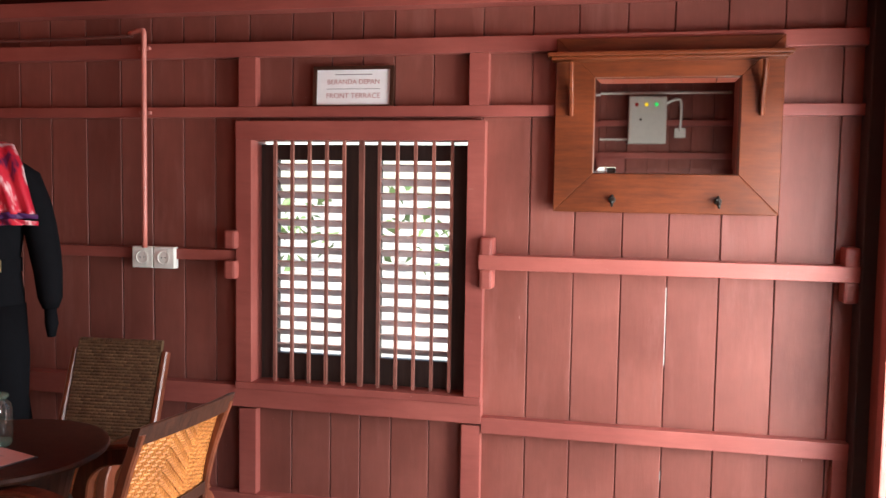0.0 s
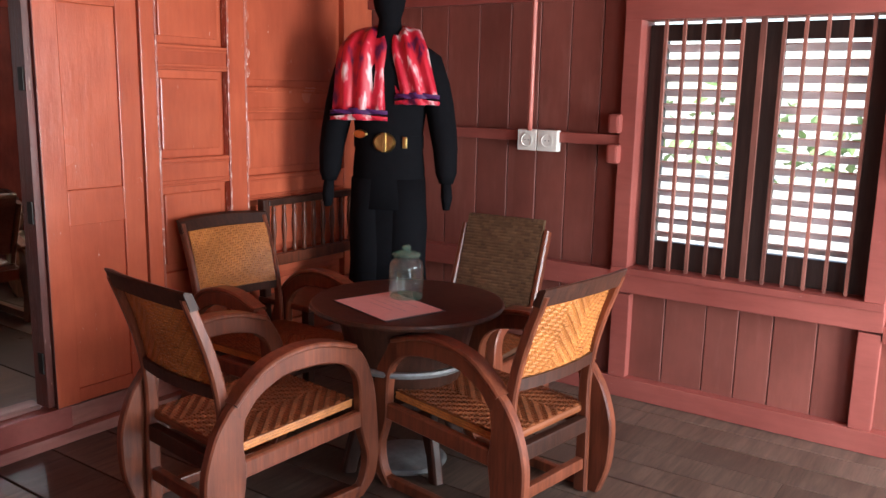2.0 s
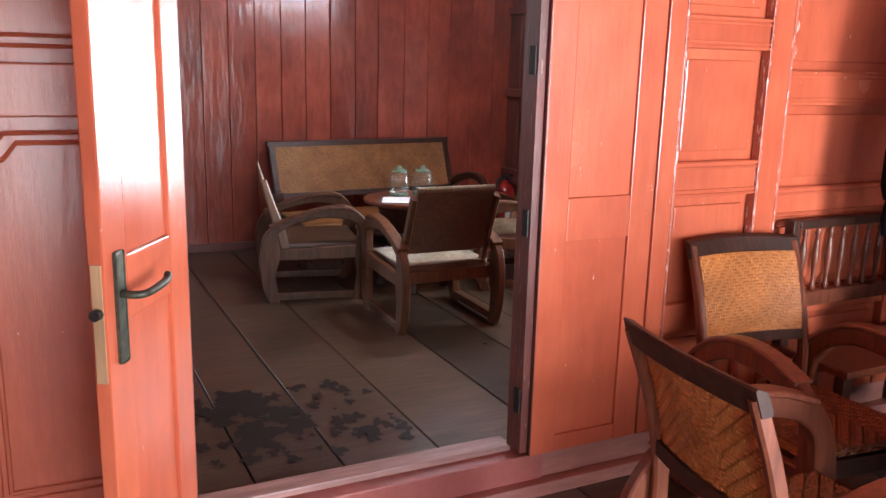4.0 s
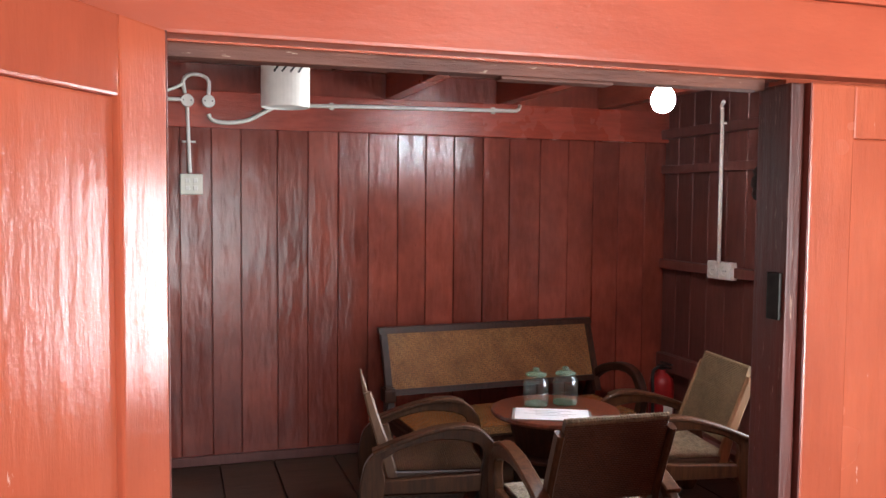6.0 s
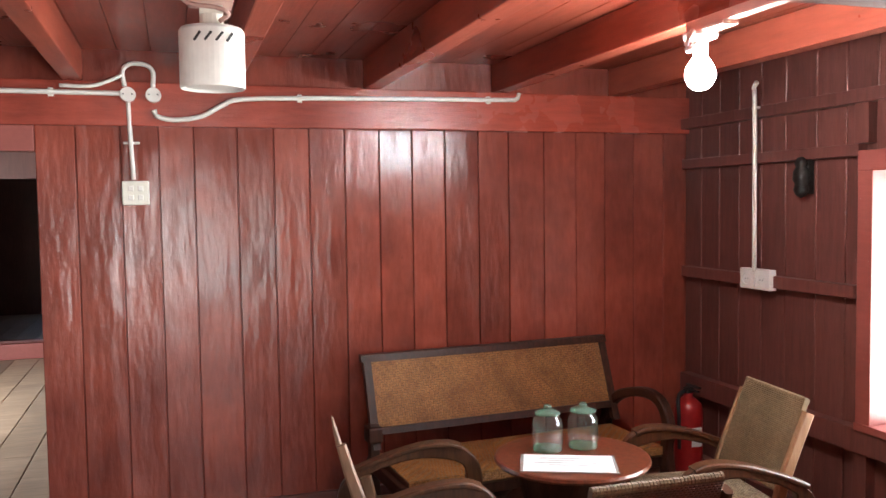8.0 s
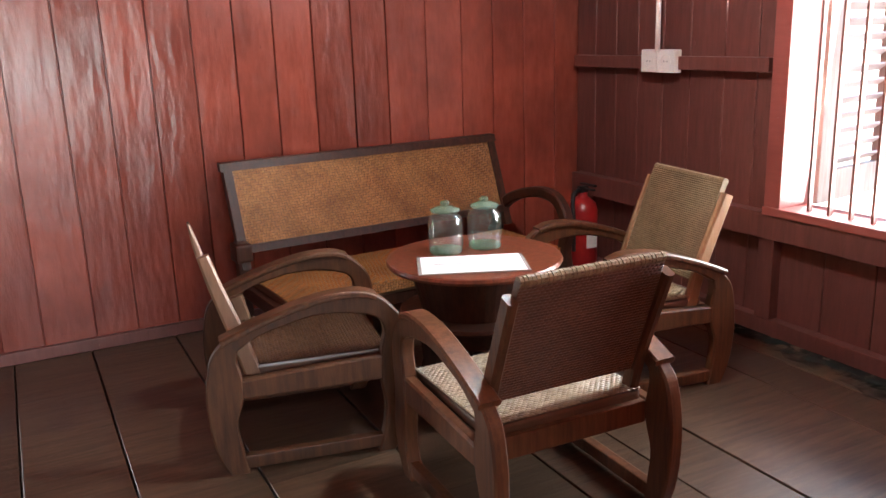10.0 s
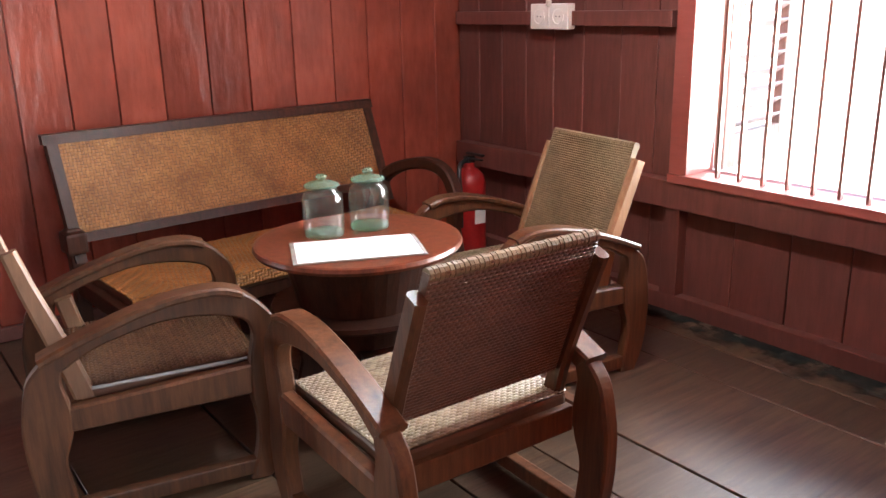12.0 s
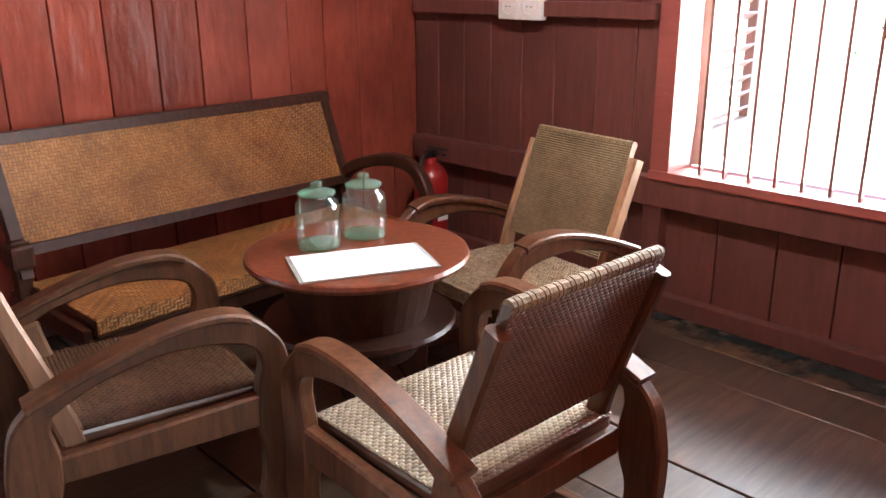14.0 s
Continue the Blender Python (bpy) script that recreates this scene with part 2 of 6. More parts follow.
GLASS, gnt, gp = material("greenish_jar_glass")
g_clear, g_gloss, g_mix, g_face, g_pow = (gnt.nodes.new(k) for k in ("ShaderNodeBsdfTransparent", "ShaderNodeBsdfGlossy", "ShaderNodeMixShader", "ShaderNodeLayerWeight", "ShaderNodeMath"))
g_clear.inputs[0].default_value = (0.94, 0.985, 0.965, 1)
g_gloss.inputs["Roughness"].default_value = 0.04
g_pow.operation = "MULTIPLY_ADD"
g_pow.inputs[1].default_value, g_pow.inputs[2].default_value = 0.6, 0.05
g_face.inputs[0].default_value = 0.22
link(gnt, g_face.outputs["Facing"], g_pow.inputs[0])
link(gnt, g_pow.outputs[0], g_mix.inputs[0])
link(gnt, g_clear.outputs[0], g_mix.inputs[1])
link(gnt, g_gloss.outputs[0], g_mix.inputs[2])
link(gnt, g_mix.outputs[0], gnt.nodes["Material Output"].inputs[0])
# a faint film on the glass, and thicker green glass for lids and bases
g_film, g_sum = gnt.nodes.new("ShaderNodeBsdfDiffuse"), gnt.nodes.new("ShaderNodeMixShader")
g_film.inputs[0].default_value = (0.55, 0.7, 0.62, 1)
g_sum.inputs[0].default_value = 0.025
link(gnt, g_mix.outputs[0], g_sum.inputs[1])
link(gnt, g_film.outputs[0], g_sum.inputs[2])
link(gnt, g_sum.outputs[0], gnt.nodes["Material Output"].inputs[0])
GLASS_LID, lnt, lp = material("green_lid_glass")
lp.inputs["Base Color"].default_value = (0.34, 0.46, 0.37, 1)
lp.inputs["Roughness"].default_value = 0.12
l_clear, l_mix = lnt.nodes.new("ShaderNodeBsdfTransparent"), lnt.nodes.new("ShaderNodeMixShader")
l_clear.inputs[0].default_value = (0.7, 0.88, 0.78, 1)
l_mix.inputs[0].default_value = 0.22
link(lnt, l_clear.outputs[0], l_mix.inputs[1])
link(lnt, lp.outputs[0], l_mix.inputs[2])
link(lnt, l_mix.outputs[0], lnt.nodes["Material Output"].inputs[0])
MIRROR, mnt, mp_ = material("old_mirror_silver")
mp_.inputs["Base Color"].default_value = (0.82, 0.84, 0.82, 1)
mp_.inputs["Metallic"].default_value = 1.0
mp_.inputs["Roughness"].default_value = 0.02
BULB, bnt, bp = material("lit_bulb")
bp.inputs["Emission Color"].default_value = (0.9, 0.97, 1.0, 1)
bp.inputs["Emission Strength"].default_value = 115.0


def lamp_dot(name, c, e):
    m, nt, p = material(name)
    p.inputs["Base Color"].default_value = (*c, 1)
    p.inputs["Emission Color"].default_value = (*c, 1)
    p.inputs["Emission Strength"].default_value = e
    return m


GREEN_DOT, YELLOW_DOT, RED_DOT = lamp_dot("green_pilot", (0.02, 0.5, 0.1), 0.5), lamp_dot("yellow_pilot", (0.7, 0.5, 0.02), 0.4), plain("red_pilot", (0.4, 0.02, 0.02), 0.3)

# red and white ikat cloth
IKAT, ikn, ikp = material("red_white_ikat_cloth")
iv, _ = coords(ikn, (1, 1, 0.35))
i1 = noise_tex(ikn, iv, 11.0, 3.0)
ic = ramp(ikn, i1, [(0.36, (0.10, 0.01, 0.05)), (0.44, (0.55, 0.015, 0.03)), (0.55, (0.62, 0.02, 0.05)), (0.62, (0.85, 0.62, 0.62))])
link(ikn, ic, ikp.inputs["Base Color"])
ikp.inputs["Roughness"].default_value = 0.4
PURPLE = plain("purple_cloth_border", (0.08, 0.015, 0.1), 0.5)

# ---- building helpers ----


def part(name, bm, mat, parent=None, label="", kind="", smooth=False):
    me = bpy.data.meshes.new(name)
    bm.to_mesh(me)
    bm.free()
    me.materials.append(mat)
    if smooth:
        me.shade_smooth()
    ob = new(name, me)
    if parent is not None:
        ob.parent = parent
    if label or kind:
        tagged(ob, label, kind=kind)
    return ob


def thing(name, label, category, m=None, group="", kind=""):
    ob = new(name)
    if m is not None:
        ob.matrix_basis = m
    return tagged(ob, label, category, group, kind)


def box(bm, x0, x1, y0, y1, z0, z1, bevel=0.0):
    r = bmesh.ops.create_cube(bm, size=1.0)
    vs = r["verts"]
    for v in vs:
        v.co = Vector(((x0 + x1) / 2 + v.co.x * (x1 - x0), (y0 + y1) / 2 + v.co.y * (y1 - y0), (z0 + z1) / 2 + v.co.z * (z1 - z0)))
    if bevel:
        es = list({e for v in vs for e in v.link_edges})
        bmesh.ops.bevel(bm, geom=es, offset=bevel, segments=2, affect="EDGES", profile=0.6)
    return bm


def boxes(*specs, bevel=0.0):
    bm = bmesh.new()
    for s_ in specs:
        box(bm, *s_, bevel=bevel)
    return bm


def cyl(bm, a, b, r0, r1=None, seg=16, caps=True):
    a, b = Vector(a), Vector(b)
    d = b - a
    rot = d.to_track_quat("Z", "Y").to_matrix().to_4x4()
    m = Matrix.Translation((a + b) / 2) @ rot
    bmesh.ops.create_cone(bm, cap_ends=caps, segments=seg, radius1=r0, radius2=r0 if r1 is None else r1, depth=d.length, matrix=m)
    return bm


def lathe(bm, profile, seg=24, centre=(0, 0, 0)):
    """A turned body from (radius, height) pairs."""
    rings = []
    for r, z in profile:
        rings.append([bm.verts.new((centre[0] + r * math.cos(2 * math.pi * k / seg), centre[1] + r * math.sin(2 * math.pi * k / seg), centre[2] + z)) for k in range(seg)])
    for a, b in zip(rings, rings[1:]):
        for k in range(seg):
            bm.faces.new((a[k], a[(k + 1) % seg], b[(k + 1) % seg], b[k]))
    for ring, up in ((rings[0], False), (rings[-1], True)):
        if Vector(ring[0].co - ring[1].co).length > 1e-5:
            bm.faces.new(ring if up else ring[::-1])
    bmesh.ops.recalc_face_normals(bm, faces=bm.faces[:])
    return bm


def smooth_line(pts, n=6):
    """Points on a smooth curve through pts."""
    out = []
    P = [Vector(p) for p in pts]
    P = [2 * P[0] - P[1]] + P + [2 * P[-1] - P[-2]]
    for i in range(1, len(P) - 2):
        for k in range(n):
            t = k / n
            a, b, c, d = P[i - 1], P[i], P[i + 1], P[i + 2]
            out.append(0.5 * ((2 * b) + (c - a) * t + (2 * a - 5 * b + 4 * c - d) * t * t + (3 * b - a - 3 * c + d) * t ** 3))
    out.append(P[-2])
    return out


def sweep_yz(bm, line, x0, x1, widths):
    """A sawn board: a curved strip in the yz plane, widths across the curve, with its thickness from x0 to x1 and eased edges."""
    line = [Vector((p[0], p[1], 0)) for p in line]
    n = len(line)
    loops = []
    e = min(0.008, (x1 - x0) * 0.25)
    for i, p in enumerate(line):
        t = (line[min(i + 1, n - 1)] - line[max(i - 1, 0)])
        nrm = Vector((0, -t.y, t.x)).normalized()
        f = i / (n - 1)
        k = f * (len(widths) - 1)
        k0 = min(int(k), len(widths) - 2)
        w = widths[k0] + (widths[k0 + 1] - widths[k0]) * (k - k0)
        c = Vector((0, p.x, p.y))
        q = []
        for sx, sn in ((x0 + e, -1), (x1 - e, -1), (x1, -1 + 2 * e / w), (x1, 1 - 2 * e / w), (x1 - e, 1), (x0 + e, 1), (x0, 1 - 2 * e / w), (x0, -1 + 2 * e / w)):
            q.append(bm.verts.new(c + nrm * (sn * w / 2) + Vector((sx, 0, 0))))
        loops.append(q)
    for a, b in zip(loops, loops[1:]):
        for k in range(8):
            bm.faces.new((a[k], a[(k + 1) % 8], b[(k + 1) % 8], b[k]))
    bm.faces.new(loops[0][::-1])
    bm.faces.new(loops[-1])
    bmesh.ops.recalc_face_normals(bm, faces=bm.faces[:])
    return bm


def ribbon_yz(bm, outer, inner, x0, x1, n=5):
    """A sawn curved board in the yz plane between an outer and an inner edge, x0..x1 thick, edges eased."""
    po = smooth_line([(a, b, 0) for a, b in outer], n)
    pi = smooth_line([(a, b, 0) for a, b in inner], n)
    loops = []
    for a, b in zip(po, pi):
        d = (b - a).normalized() * min(0.006, (b - a).length * 0.3)
        e = min(0.006, (x1 - x0) * 0.25)
        sec = ((x0 + e, a), (x1 - e, a), (x1, a + d), (x1, b - d), (x1 - e, b), (x0 + e, b), (x0, b - d), (x0, a + d))
        loops.append([bm.verts.new((x, p.x, p.y)) for x, p in sec])
    for a, b in zip(loops, loops[1:]):
        for k in range(8):
            bm.faces.new((a[k], a[(k + 1) % 8], b[(k + 1) % 8], b[k]))
    bm.faces.new(loops[0][::-1])
    bm.faces.new(loops[-1])
    bmesh.ops.recalc_face_normals(bm, faces=bm.faces[:])
    return bm


def arm_cap(outer, t=0.02):
    """The edges of the thin capping board that lies on the arm's curve."""
    inner = []
    n = len(outer)
    for i, (a, b) in enumerate(outer):
        p, q = outer[max(i - 1, 0)], outer[min(i + 1, n - 1)]
        d = math.hypot(q[0] - p[0], q[1] - p[1])
        inner.append((a + t * -(q[1] - p[1]) / d, b + t * (q[0] - p[0]) / d))
    return outer, inner


def tube(bm, pts, r, seg=8, n=6, rounded=True):
    line = smooth_line([(p[0], p[1], p[2]) for p in pts], n) if rounded else [Vector(p) for p in pts]
    rings = []
    for i, p in enumerate(line):
        t = (line[min(i + 1, len(line) - 1)] - line[max(i - 1, 0)]).normalized()
        up = Vector((0, 0, 1)) if abs(t.z) < 0.9 else Vector((1, 0, 0))
        a = t.cross(up).normalized()
        b = t.cross(a)
        rings.append([bm.verts.new(p + a * r * math.cos(2 * math.pi * k / seg) + b * r * math.sin(2 * math.pi * k / seg)) for k in range(seg)])
    for a, b in zip(rings, rings[1:]):
        for k in range(seg):
            bm.faces.new((a[k], a[(k + 1) % seg], b[(k + 1) % seg], b[k]))
    bm.faces.new(rings[0][::-1])
    bm.faces.new(rings[-1])
    bmesh.ops.recalc_face_normals(bm, faces=bm.faces[:])
    return bm


def weave(w, h, place, cell=0.014, twill=2, height=0.0035):
    """A woven sheet w by h: strands that pass over and under, each over-pass an arched strip of its own. place(u, v, up) gives the point."""
    bm = bmesh.new()
    nu, nv = max(2, round(w / cell)), max(2, round(h / cell))
    du, dv = w / nu, h / nv

    def arch(u0, u1, v0, v1, along_u):
        rows = []
        for k in range(4):
            f = k / 3
            lift = height * math.sin(math.pi * f) + 0.0006
            if along_u:
                u = u0 + (u1 - u0) * f
                rows.append((bm.verts.new(place(u, v0 + dv * 0.09, lift)), bm.verts.new(place(u, v1 - dv * 0.09, lift))))
            else:
                v = v0 + (v1 - v0) * f
                rows.append((bm.verts.new(place(u1 - du * 0.06, v, lift)), bm.verts.new(place(u0 + du * 0.06, v, lift))))
        for a, b in zip(rows, rows[1:]):
            bm.faces.new((a[0], b[0], b[1], a[1]))

    def cane_pass(u0, u1, v0, v1):
        """One over-pass of a rounded strand: high in its middle, low along both edges."""
        rows = []
        for k in range(4):
            f = k / 3
            top = height * (0.5 + 0.5 * math.sin(math.pi * f)) + 0.0006
            u = u0 + (u1 - u0) * f
            rows.append([bm.verts.new(place(u, v0 + (v1 - v0) * q, top - drop)) for q, drop in ((0.04, 0.6 * height), (0.32, 0.0), (0.68, 0.0), (0.96, 0.6 * height))])
        for a, b in zip(rows, rows[1:]):
            for k in range(3):
                bm.faces.new((a[k], b[k], b[k + 1], a[k + 1]))

    for j in range(nv):
        if twill == 1:
            # plain weave: rows of short over-passes, each row set off by half a pass
            length = 1.7 * du
            k = -0.5 * (j % 2) * length
            while k < w - 0.2 * length:
                cane_pass(-w / 2 + max(k, 0), -w / 2 + min(k + length, w), j * dv, (j + 1) * dv)
                k += length
            continue
        for i in range(nu):
            # zigzag twill: the diagonal turns back every dozen strands
            jj = j if (i // 12) % 2 == 0 else -j
            arch(-w / 2 + i * du, -w / 2 + (i + 1) * du, j * dv, (j + 1) * dv, (i + jj) % 4 < 2)
    return bm

# ---- large structure ----
YW = 3.70          # inner face of the facade's planks
XP = -3.49         # face of the panelled wall between the terrace and the room
XB = -7.14         # face of the room's back wall
FB = 0.12          # floor of the room
E_X = 0.95         # terrace's side wall
S_Y = -0.95        # terrace's wall opposite the window


def wall_mesh(axis, a, b, u0, u1, z0, z1, holes=()):
    """A wall from a to b along its axis (x or y), u0..u1 wide, with holes (u0, u1, z0, z1) through it."""
    us = sorted({u0, u1, *[min(max(h[k], u0), u1) for h in holes for k in (0, 1)]})
    zs = sorted({z0, z1, *[min(max(h[k], z0), z1) for h in holes for k in (2, 3)]})
    bm = bmesh.new()
    for p, q in zip(us, us[1:]):
        run = None
        for r, s_ in zip(zs, zs[1:]):
            c = ((p + q) / 2, (r + s_) / 2)
            solid = not any(h[0] < c[0] < h[1] and h[2] < c[1] < h[3] for h in holes)
            if solid:
                run = (run[0], s_) if run else (r, s_)
            if run and (not solid or s_ == zs[-1]):
                if axis == "x":
                    box(bm, a, b, p, q, *run)
                else:
                    box(bm, p, q, a, b, *run)
                run = None
    return bm


def board(name, parent, mat, size, m, chamfer=0.003):
    """A board of its own: size across, thick and long; its face looks to -y of m and it stands along z of m."""
    w, t, l = size
    c = chamfer
    sec = [(-w / 2, t), (-w / 2, c), (-w / 2 + c, 0), (w / 2 - c, 0), (w / 2, c), (w / 2, t)]
    vs = [(x, y, z) for z in (0, l) for x, y in sec]
    n = len(sec)
    fs = [tuple(range(n)), tuple(range(2 * n - 1, n - 1, -1))] + [(k, k + n, (k + 1) % n + n, (k + 1) % n) for k in range(n)]
    me = bpy.data.meshes.new(name)
    me.from_pydata(vs, [], fs)
    me.materials.append(mat)
    ob = new(name, me)
    ob.parent = parent
    ob.matrix_basis = m
    return ob


rng = random.Random(7)


def planks(parent, mat, face, edges, z0, z1, skip=None, gap=0.004, t=0.02, twist=0.15):
    """Upright planks between the edges. face: a pose whose -y looks into the room."""
    for p, q in zip(edges, edges[1:]):
        spans = [(z0, z1)] if skip is None else skip((p + q) / 2, z0, z1)
        for a, b in spans:
            off = rng.uniform(0, 0.002)
            board("plank", parent, mat, (q - p - gap, t, b - a), face @ pose((p + q) / 2, off, a, 0, 0, rng.uniform(-twist, twist)), 0.003)


def setting(name, bm, mat, label, category, kind="structure"):
    ob = part(name, bm, mat)
    tagged(ob, label, category, kind=kind)
    return ob


# ground outside, far below the raised house, and trees
setting("ground", boxes((-400, 400, -400, 400, -1.3, -1.2)), EARTH, "sunlit earth and grass round the raised house", "ground")

# facade wall of the terrace and room, with a window in each and light cracks between planks
WA = (-1.81, -0.75, 0.655, 1.835)      # terrace window opening
WB = (-5.675, -4.53, 0.68, 1.805)       # room window opening
CRACKS = [(0.128, 0.142, 0.83, 1.19), (0.129, 0.139, 0.30, 0.36), (-1.625, -1.617, 0.2, 0.36), (-1.12, -1.112, 0.2, 0.3), (-2.727, -2.720, 1.2, 1.25),
          (-6.07, -6.064, 1.08, 1.2), (-6.28, -6.275, 0.8, 0.95), (-6.46, -6.455, 0.7, 0.76)]
wall_facade = setting("wall_facade", wall_mesh("y", YW + 0.022, YW + 0.07, -7.3, E_X + 0.1, -0.1, 2.9, [WA, WB, *CRACKS]), RED_A, "faded red painted timber plank wall with louvred windows", "wall")
NF = pose(0, YW, 0)
edges_a = [-3.49, -3.30, -3.11, -2.93, -2.726, -2.533, -2.36, -2.188, -2.02, -1.84, -1.62, -1.42, -1.27, -1.116, -0.93, -0.70, -0.476, -0.274, -0.064, 0.135, 0.354, 0.583, 0.817, 0.95]


def around(hole):
    def f(u, z0, z1):
        if hole[0] - 0.05 < u < hole[1] + 0.05:
            return [(z0, hole[2] - 0.02), (hole[3] + 0.02, z1)]
        return [(z0, z1)]
    return f


planks(wall_facade, RED_A, NF, edges_a, 0.0, 2.75, around(WA))
edges_b = [-7.14, -6.98, -6.81, -6.64, -6.458, -6.278, -6.067, -5.88, -5.70, -5.48, -5.25, -5.03, -4.80, -4.6, -4.4, -4.15, -3.9, -3.555]
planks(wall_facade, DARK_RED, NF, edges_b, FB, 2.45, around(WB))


def rail(name, label, x0, x1, z0, z1, depth=0.05, mat=RED_RAIL, y=YW):
    ob = part(name, boxes((x0, x1, y - depth, y + 0.004, z0, z1), bevel=0.004), mat)
    return tagged(ob, label, "rail", kind="structure")


# terrace rails and studs
rail("trim_rail_top", "red painted horizontal wall rail", -3.49, 0.95, 2.222, 2.292, 0.055)
rail("trim_rail_upper", "red painted horizontal wall rail over the window", -3.49, 0.95, 1.938, 1.988, 0.05)
rail("trim_rail_mid_l", "red painted short rail beside the window", -2.9, -1.885, 1.245, 1.298, 0.045)
rail("trim_rail_mid_r", "red painted loose rail hooked beside the window", -0.69, 0.93, 1.252, 1.318, 0.1)
rail("trim_rail_low", "red painted rail under the window", -3.49, -0.672, 0.535, 0.64, 0.06)
rail("trim_rail_low_r", "red painted lower rail beside the window", -0.672, 0.95, 0.492, 0.566, 0.055)
rail("trim_plate", "red painted wall plate under the ceiling", -3.49, 0.95, 2.43, 2.50, 0.09)
rail("trim_base", "dull red skirting beam along the floor", -3.49, 0.95, 0.0, 0.10, 0.06)
for k, (x, z0, z1) in enumerate(((-1.83, 1.988, 2.222), (-0.71, 1.988, 2.222), (-1.83, 0.10, 0.525), (-0.72, 0.10, 0.525), (0.88, 0.10, 0.525))):
    rail("trim_stud_%d" % (k + 1), "red painted short wall stud", x - 0.045, x + 0.045, z0, z1, 0.05)
# near-black colour puts the corner's shade onto this post
tagged(part("trim_corner_post", boxes((0.895, 0.955, YW - 0.12, YW + 0.004, 0.0, 2.43), bevel=0.006), plain("shade_black_post", (0.03, 0.02, 0.018), 0.6)), "timber corner post coloured near black for the corner's shade", "post", kind="structure")

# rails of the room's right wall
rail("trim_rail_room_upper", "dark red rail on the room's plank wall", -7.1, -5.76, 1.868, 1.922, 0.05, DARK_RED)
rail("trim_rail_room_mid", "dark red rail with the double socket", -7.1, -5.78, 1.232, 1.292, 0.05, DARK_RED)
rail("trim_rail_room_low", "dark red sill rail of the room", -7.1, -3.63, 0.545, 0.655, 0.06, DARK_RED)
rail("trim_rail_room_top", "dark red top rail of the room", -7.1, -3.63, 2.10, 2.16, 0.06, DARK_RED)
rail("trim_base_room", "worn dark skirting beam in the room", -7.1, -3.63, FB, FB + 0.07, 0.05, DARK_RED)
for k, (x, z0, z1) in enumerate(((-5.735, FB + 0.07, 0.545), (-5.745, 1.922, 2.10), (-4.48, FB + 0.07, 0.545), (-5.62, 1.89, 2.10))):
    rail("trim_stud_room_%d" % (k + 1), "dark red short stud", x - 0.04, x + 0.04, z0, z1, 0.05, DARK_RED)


def louvred_window(name, label, w, mat_frame, closed, leaf_mat):
    """Frame, upright bars and two louvred leaves in the opening w."""
    x0, x1, z0, z1 = w
    th = thing(name, label, "window", kind="structure")
    f = 0.075
    part("window_frame", boxes((x0 - f, x0 + 0.005, YW - 0.06, YW + 0.11, z0 + 0.004, z1 - 0.004), (x1 - 0.005, x1 + f, YW - 0.06, YW + 0.11, z0 + 0.004, z1 - 0.004), (x0 - f, x1 + f, YW - 0.062, YW + 0.11, z1 - 0.005, z1 + f + 0.01), bevel=0.003), mat_frame, th)
    part("window_sill", boxes((x0 - f, x1 + f, YW - 0.07, YW + 0.12, z0 - 0.03, z0 + 0.005), bevel=0.004), mat_frame, th)
    n = 11
    bar_mat = wood_bar
    for k in range(n):
        x = x0 + 0.105 + (x1 - x0 - 0.19) * k / (n - 1)
        wide = (0.007 if k != 5 else 0.012) if closed else 0.0055
        part("bar", boxes((x - wide, x + wide, YW - 0.012, YW + 0.008, z0, z1)), bar_mat, th)
    lw = (x1 - x0) / 2 - 0.011
    for side in (-1, 1):
        leaf = new("shutter_leaf")
        leaf.parent = th
        hx = x0 if side < 0 else x1
        ang = 0.0 if closed else (-98 if side < 0 else 98)
        leaf.matrix_basis = pose(hx - side * 0.008, YW + (0.075 if closed else 0.135), z0, 0, 0, -ang)
        s_ = -side
        a, b = (0.0, lw) if s_ > 0 else (-lw, 0.0)
        bm = bmesh.new()
        st = 0.085
        for p, q, r, t in ((a, a + st, 0.004, z1 - z0 - 0.02), (b - st, b, 0.004, z1 - z0 - 0.02), (a + st, b - st, 0.004, 0.135), (a + st, b - st, z1 - z0 - 0.095, z1 - z0 - 0.02)):
            box(bm, p, q, -0.02, 0.02, r, t, 0.003)
        part("leaf_frame", bm, leaf_mat, leaf)
        ns = 14
        h0, h1 = 0.135, z1 - z0 - 0.095
        for k in range(ns):
            zc = h0 + (h1 - h0) * (k + 0.5) / ns
            sl = part("slat", boxes((a + st, b - st, -0.004, 0.004, -0.0255, 0.0255)), slat_mat, leaf)
            sl.matrix_basis = pose(0, 0, zc, 55)
    return th


wood_bar = paint("worn_window_bar_paint", (0.3, 0.11, 0.08), (0.16, 0.06, 0.045), (0.4, 0.6), (5, 5, 1), 0.3, 0.3)
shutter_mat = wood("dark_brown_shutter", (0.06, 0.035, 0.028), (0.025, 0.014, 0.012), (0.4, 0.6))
# paler than the closed leaves: outside glare on opened ones put in colour
pale_shutter = wood("overlit_pale_shutter", (0.62, 0.5, 0.42), (0.42, 0.3, 0.24), (0.4, 0.6))
# pink-white tone holds the daylight flooding between the slats
slat_mat = wood("backlit_pale_slat", (0.8, 0.66, 0.62), (0.66, 0.5, 0.46), (0.4, 0.6), (1.2, 14, 14))
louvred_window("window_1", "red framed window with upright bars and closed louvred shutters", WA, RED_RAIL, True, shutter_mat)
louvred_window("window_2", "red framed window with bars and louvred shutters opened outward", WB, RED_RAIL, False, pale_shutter)
